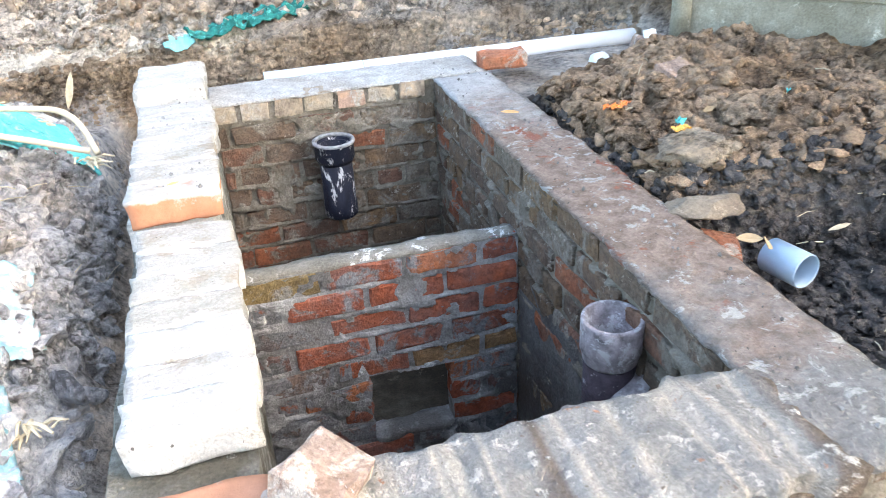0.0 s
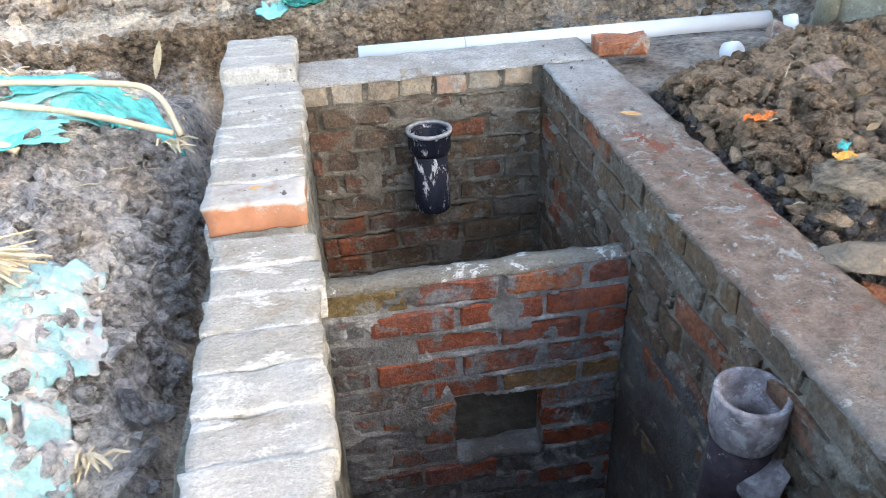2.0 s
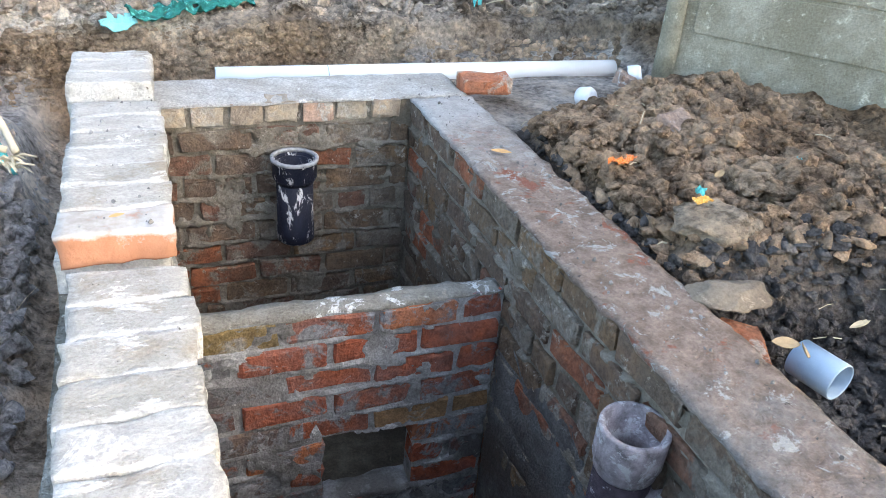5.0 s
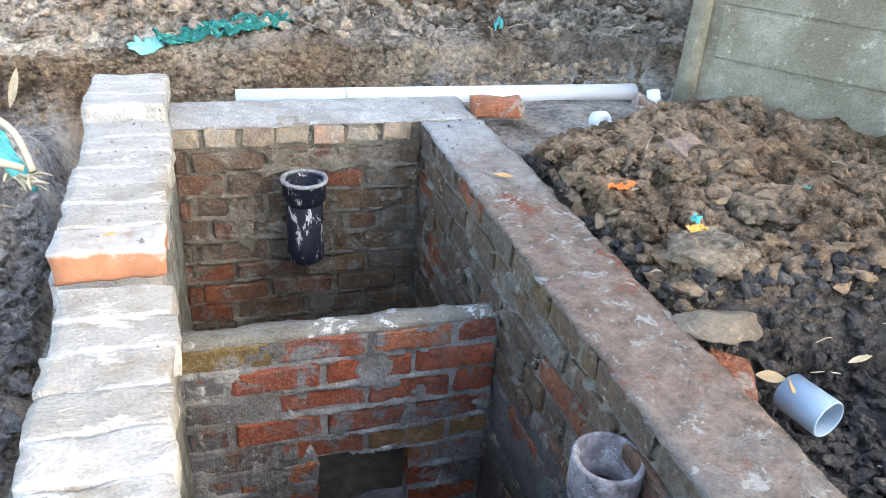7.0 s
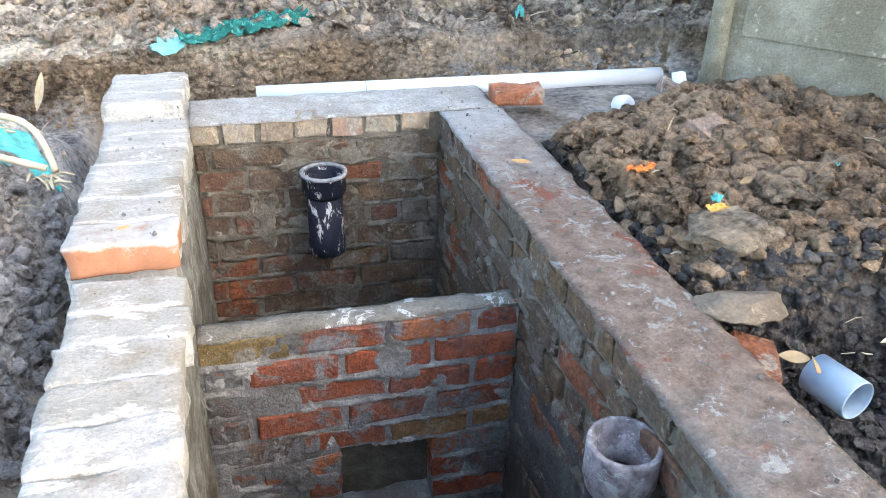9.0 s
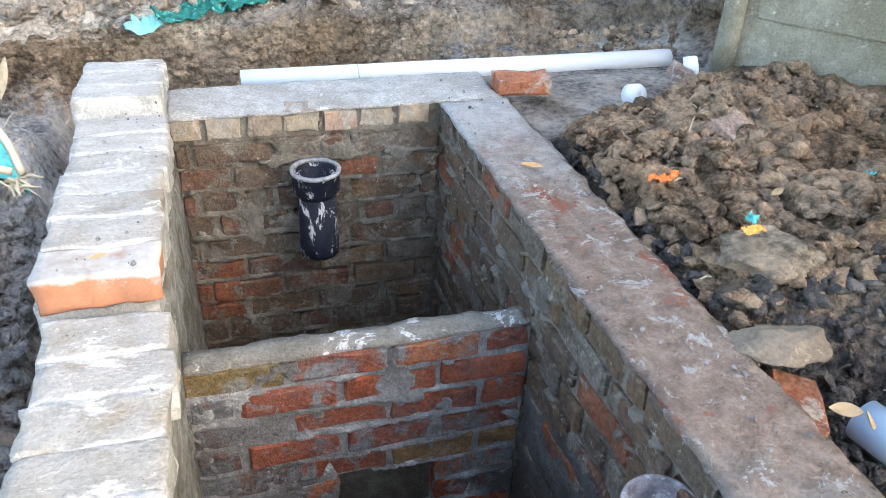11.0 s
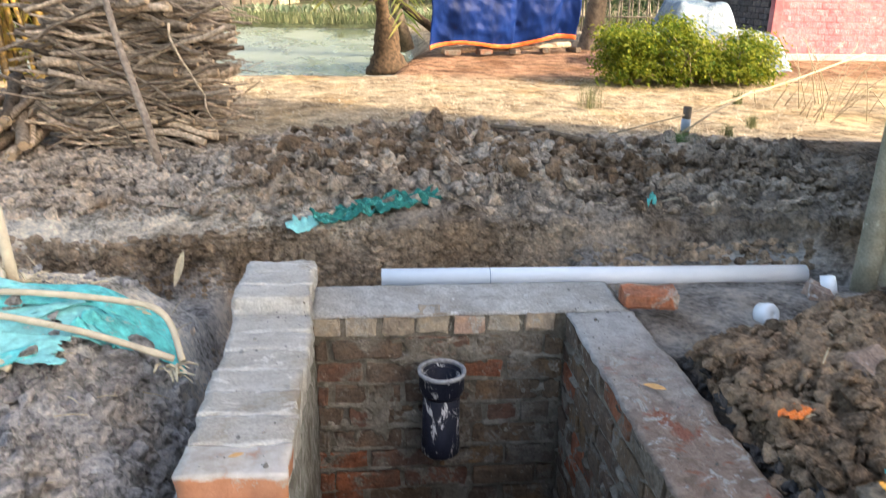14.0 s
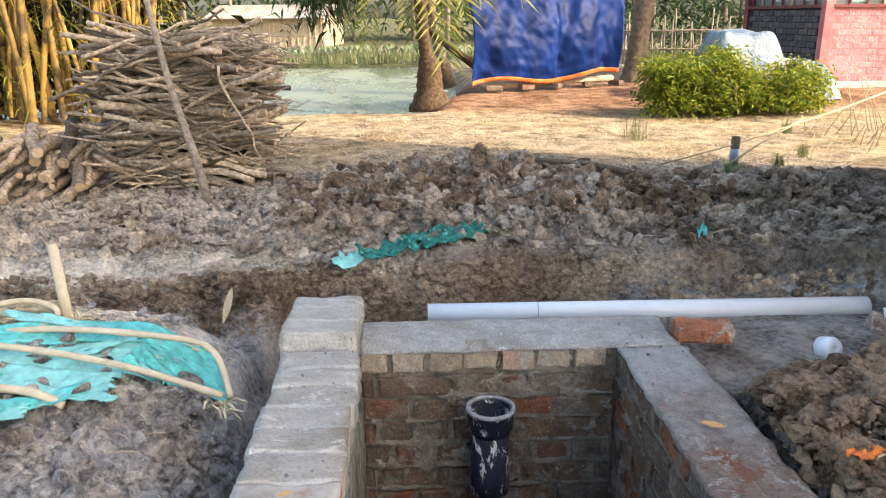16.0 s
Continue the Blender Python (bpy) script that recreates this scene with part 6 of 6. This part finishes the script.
# ---- pink hut ----
m = Mat("pink_wash", 0.85, 0, 0.2).geo()
c = m.mix(m.mask(m.noise(2.0, 6, 0.7), 0.4, 0.62), (0.42, 0.13, 0.14), (0.56, 0.27, 0.26))
PINK = m.color(c).bump(m.noise(30, 5, 0.7), 0.006, 0.8)
DARKRED = plain("dark_red_paint", (0.17, 0.045, 0.045), 0.6, 0.3, 0.3, 6)
GREYBRICK = brick_material("dark_grey_brick", [(0.11, 0.105, 0.11), (0.14, 0.13, 0.13), (0.09, 0.088, 0.092)], (0.16, 0.15, 0.15), 0.66, (0.1, 0.09, 0.085), 0.4)
PINKBRICK = brick_material("pink_brick", [(0.46, 0.2, 0.235), (0.5, 0.24, 0.27), (0.45, 0.19, 0.225), (0.48, 0.23, 0.26)], (0.48, 0.28, 0.29), 0.62, (0.5, 0.28, 0.28), 0.4, 0.72)
CURTAIN = plain("white_curtain", (0.42, 0.46, 0.46), 0.8, 0.2, 0.15, 5, (0.06, 0.26, 0.2), 0.5)
# near-black brown-grey for the hut's side and back wall
DARK = plain("near_black_wall", (0.03, 0.03, 0.035), 0.8, 0.2, 0.2, 4)
GLASS = plain("dusty_pane", (0.12, 0.14, 0.15), 0.08, 0.6, 0.2, 4)
HCX, HCY = 6.23, 8.76
pink = thing("pink_hut", "pink washed brick hut with barred windows and dark red frame", "hut")
SILL = 1.18
part("front_wall", box(bmesh.new(), HCX + 0.06, HCY + 0.024, -0.1, HCX + 4.2, HCY + 0.2, SILL), PINK, pink)
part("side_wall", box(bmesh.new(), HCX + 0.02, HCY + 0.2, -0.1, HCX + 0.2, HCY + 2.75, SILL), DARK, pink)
part("footing", box(bmesh.new(), HCX - 0.03, HCY - 0.03, -0.1, HCX + 4.2, HCY + 0.02, 0.14, 0.01), SCREED, pink)
for course in range(11):
    z = 0.19 + course * 0.092
    for k in range(9):
        x = HCX + 0.22 + 0.258 * k - (0.129 if course % 2 else 0)
        if x > HCX + 0.12:
            laid.lay(pink, PINKBRICK, (x, HCY + 0.065, z), 0.245, 0.09, 0.082, 0, 0.5)
    for k in range(9):
        y = HCY + 0.22 + 0.258 * k + (0.129 if course % 2 else 0)
        laid.lay(pink, GREYBRICK, (HCX + 0.055, y, z), 0.245, 0.09, 0.08, 90, 0.5)
part("corner_post", box(bmesh.new(), HCX - 0.015, HCY - 0.015, 0.0, HCX + 0.12, HCY + 0.12, 2.9, 0.006), PINK, pink)
part("side_post", box(bmesh.new(), HCX - 0.01, HCY + 2.6, 0.0, HCX + 0.12, HCY + 2.74, 2.9, 0.006), DARKRED, pink)
for nm, b in (("front_sill", (HCX + 0.1, HCY - 0.02, SILL, HCX + 4.2, HCY + 0.2, SILL + 0.05)), ("side_sill", (HCX - 0.02, HCY + 0.12, SILL, HCX + 0.2, HCY + 2.7, SILL + 0.05)), ("front_lintel", (HCX + 0.1, HCY, 2.3, HCX + 4.2, HCY + 0.2, 2.9)), ("side_lintel", (HCX, HCY + 0.12, 2.3, HCX + 0.2, HCY + 2.7, 2.9))):
    part(nm, box(bmesh.new(), *b, 0.004), DARKRED, pink)
part("roof", box(bmesh.new(), HCX - 0.4, HCY - 0.4, 2.9, HCX + 4.4, HCY + 3.2, 3.0, 0.01), TIN, pink)
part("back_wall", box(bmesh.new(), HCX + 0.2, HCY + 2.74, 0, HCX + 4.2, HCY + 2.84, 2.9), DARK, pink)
for nm, b in (("front_window", (HCX + 0.14, HCY + 0.10, SILL + 0.05, HCX + 1.9, HCY + 0.115, 2.3)), ("side_window", (HCX + 0.10, HCY + 0.14, SILL + 0.05, HCX + 0.115, HCY + 2.58, 2.3))):
    win = part(nm, box(bmesh.new(), *b), GLASS, pink, "dusty window with white and green curtains")
    flat = nm == "side_window"
    for k in range(8):
        s = k / 7
        if flat:
            part("bar", box(bmesh.new(), b[0] - 0.03, b[1] + (b[4] - b[1]) * s - 0.012, b[2], b[0] - 0.008, b[1] + (b[4] - b[1]) * s + 0.012, b[5]), DARKRED if k % 3 else BAMBOO_DRY, win)
        else:
            part("bar", box(bmesh.new(), b[0] + (b[3] - b[0]) * s - 0.012, b[1] - 0.03, b[2], b[0] + (b[3] - b[0]) * s + 0.012, b[1] - 0.008, b[5]), DARKRED if k % 3 else BAMBOO_DRY, win)
    for k in (1, 4):
        if flat:
            part("curtain", box(bmesh.new(), b[0] - 0.006, b[1] + 0.33 * k + 0.06, b[2] + 0.06, b[0] - 0.003, b[1] + 0.33 * k + 0.34, b[5]), CURTAIN, win)
        else:
            part("curtain", box(bmesh.new(), b[0] + 0.25 * k + 0.03, b[1] - 0.006, b[2] + 0.02, b[0] + 0.25 * k + 0.24, b[1] - 0.003, b[5]), CURTAIN, win)

# covered heap, bush, tufts, fence
m = Mat("silvery_blue_sheet", 0.35, 0.0, 0.5)
c = m.mix(m.mask(m.noise(5, 5, 0.7), 0.4, 0.6), (0.08, 0.135, 0.2), (0.24, 0.29, 0.33))
SHEET = m.color(c).bump(m.noise(14, 5, 0.7), 0.03, 0.7)
bm = bmesh.new()
nu, nv = 60, 40
grid = {}
for j in range(nv + 1):
    for i in range(nu + 1):
        u, v = i / nu, j / nv
        x, y = 4.15 + 1.85 * u, 7.6 + 1.1 * v
        e = min(1, 7 * min(u, 1 - u)) ** 0.5 * min(1, 6 * min(v, 1 - v)) ** 0.5
        top = 0.88 - 0.36 * smooth(0.45, 0.62, np.float64(u)) - 0.06 * abs(u - 0.25)
        z = float(top) * e + 0.07 * noise.noise(Vector((u * 5, v * 4, 0))) * e + 0.03 * noise.noise(Vector((u * 13, v * 9, 3)))
        grid[i, j] = bm.verts.new((x + 0.05 * noise.noise(Vector((u * 4, v * 4, 9))), y, max(z, 0.0)))
for j in range(nv):
    for i in range(nu):
        bm.faces.new((grid[i, j], grid[i + 1, j], grid[i + 1, j + 1], grid[i, j + 1]))
tagged(part("covered_load", bm_mesh("covered_load", bm, True), SHEET), "lumpy heap covered with silvery blue plastic sheet", "covered load")

rnd = random.Random(61)
bush = thing("bush", "low bushy shrub with bright yellow-green leaves", "bush")
BUSHLEAF = leaf_material("bush_leaves", (0.05, 0.11, 0.012), (0.3, 0.31, 0.035), 0.3)
for k in range(26):
    x = rnd.uniform(3.1, 4.9)
    p = Vector((x, 6.5 + rnd.gauss(0, 0.15), 0))
    rod("stem", [p, p + Vector((rnd.gauss(0, 0.12), rnd.gauss(0, 0.1), 0.3)), p + Vector((rnd.gauss(0, 0.2), rnd.gauss(0, 0.12), 0.55))], [0.012, 0.009, 0.004], WOOD, bush, "", 5)
hp = Heap()
for k in range(560):
    x = rnd.uniform(2.95, 5.0)
    h = 0.68 - 0.16 * float(smooth(3.9, 4.2, np.float64(x))) + 0.08 * math.sin(x * 7) - 0.25 * max(0, 3.2 - x) / 0.25 * 0.6
    a = rnd.random()
    leaves(hp, (x, 6.5 + rnd.gauss(0, 0.22), 0.06 + (h - 0.1) * a), (0.06, 0.06, 0.05), 28, 0.07, 0.03, rnd, 0.4)
part("leaves", hp.mesh("leaves"), BUSHLEAF, bush)


def tuft(label, x, y, h, count, seed, material=GRASS):
    q = random.Random(seed)
    hp = Heap()
    for _ in range(count):
        a, l = q.uniform(0, 6.28), h * q.uniform(0.5, 1)
        c = Vector((x + q.gauss(0, h * 0.14), y + q.gauss(0, h * 0.14), -0.02))
        d = Vector((math.cos(a) * 0.22, math.sin(a) * 0.22, 1)) * l
        s = Vector((-math.sin(a), math.cos(a), 0)) * 0.0015
        hp.add([c - s, c + s, c + d * 0.6 + s * 0.8, c + d + Vector((math.cos(a), math.sin(a), -0.2)) * l * 0.25, c + d * 0.6 - s * 0.8], [(0, 1, 2, 4), (4, 2, 3)])
    tagged(part("grass_tuft", hp.mesh("grass_tuft"), material), label, "grass")


tuft("green grass tuft beside the stump", 2.28, 2.4, 0.27, 220, 1, FRESH)
tuft("dry green grass tuft in the straw", 2.3, 4.6, 0.35, 100, 2)
tuft("sparse green grass by the pole", 3.4, 3.6, 0.16, 120, 3)
tuft("sparse green grass by the pole", 3.0, 3.2, 0.15, 120, 4)
tuft("sparse green grass by the hut", 3.9, 4.9, 0.18, 120, 5)
fence = thing("stick_fence", "rough fence of upright bamboo sticks", "fence")
for k in range(46):
    x = 3.9 + 0.13 * k + rnd.gauss(0, 0.03)
    rod("picket", [(x, 15 + rnd.gauss(0, 0.05), -0.1), (x + rnd.gauss(0, 0.05), 15, rnd.uniform(0.7, 1.25))], [0.024, 0.018], FARWOOD, fence, "", 6)
for z in (0.35, 0.75):
    rod("rail", [(3.8, 14.95, z), (10, 14.95, z + 0.03)], 0.02, FARWOOD, fence, "", 6)
shrub = Heap()
for k in range(120):
    leaves(shrub, (rnd.uniform(4.0, 11), rnd.uniform(15.6, 17.5), rnd.uniform(0.3, 3.4)), (0.4, 0.3, 0.3), 30, 0.22, 0.08, rnd, 0.5)
tagged(part("hedge", shrub.mesh("hedge"), leaf_material("hedge_leaves", (0.02, 0.045, 0.018), (0.075, 0.115, 0.05), 0.2)), "leafy green hedge behind the fence", "hedge", kind="stuff")

# straw litter beyond the heap
rnd = random.Random(71)
hp = Heap()
for k in range(21000):
    y = 2.7 + 4.2 * rnd.random() ** 1.1
    x = rnd.uniform(-1.2 - 0.2 * y, 1.2 + 0.75 * y)
    if y > 6.4 and x < 0.4:
        continue
    a, l = rnd.uniform(0, 6.28), rnd.uniform(0.02, 0.11)
    z = surface(x, y) + 0.006
    d = Vector((math.cos(a), math.sin(a), rnd.uniform(-0.02, 0.12))) * l
    s = Vector((-math.sin(a), math.cos(a), 0)) * rnd.uniform(0.0015, 0.0045)
    c = Vector((x, y, z))
    hp.add([c - s, c + s, c + d + s * 0.5 + Vector((0, 0, 0.01)), c + d - s * 0.5 + Vector((0, 0, 0.01))], [(0, 1, 2, 3)])
m = Mat("straw_litter", 0.8, 0, 0.2)
STRAWL = m.color(m.ramp(m.island(), (0, (0.2, 0.14, 0.085)), (0.3, (0.44, 0.34, 0.22)), (0.6, (0.6, 0.49, 0.34)), (1, (0.78, 0.69, 0.54)))).m
tagged(part("straw_litter", hp.mesh("straw_litter"), STRAWL), "pale straw and leaf litter on the yard", "straw", kind="stuff")
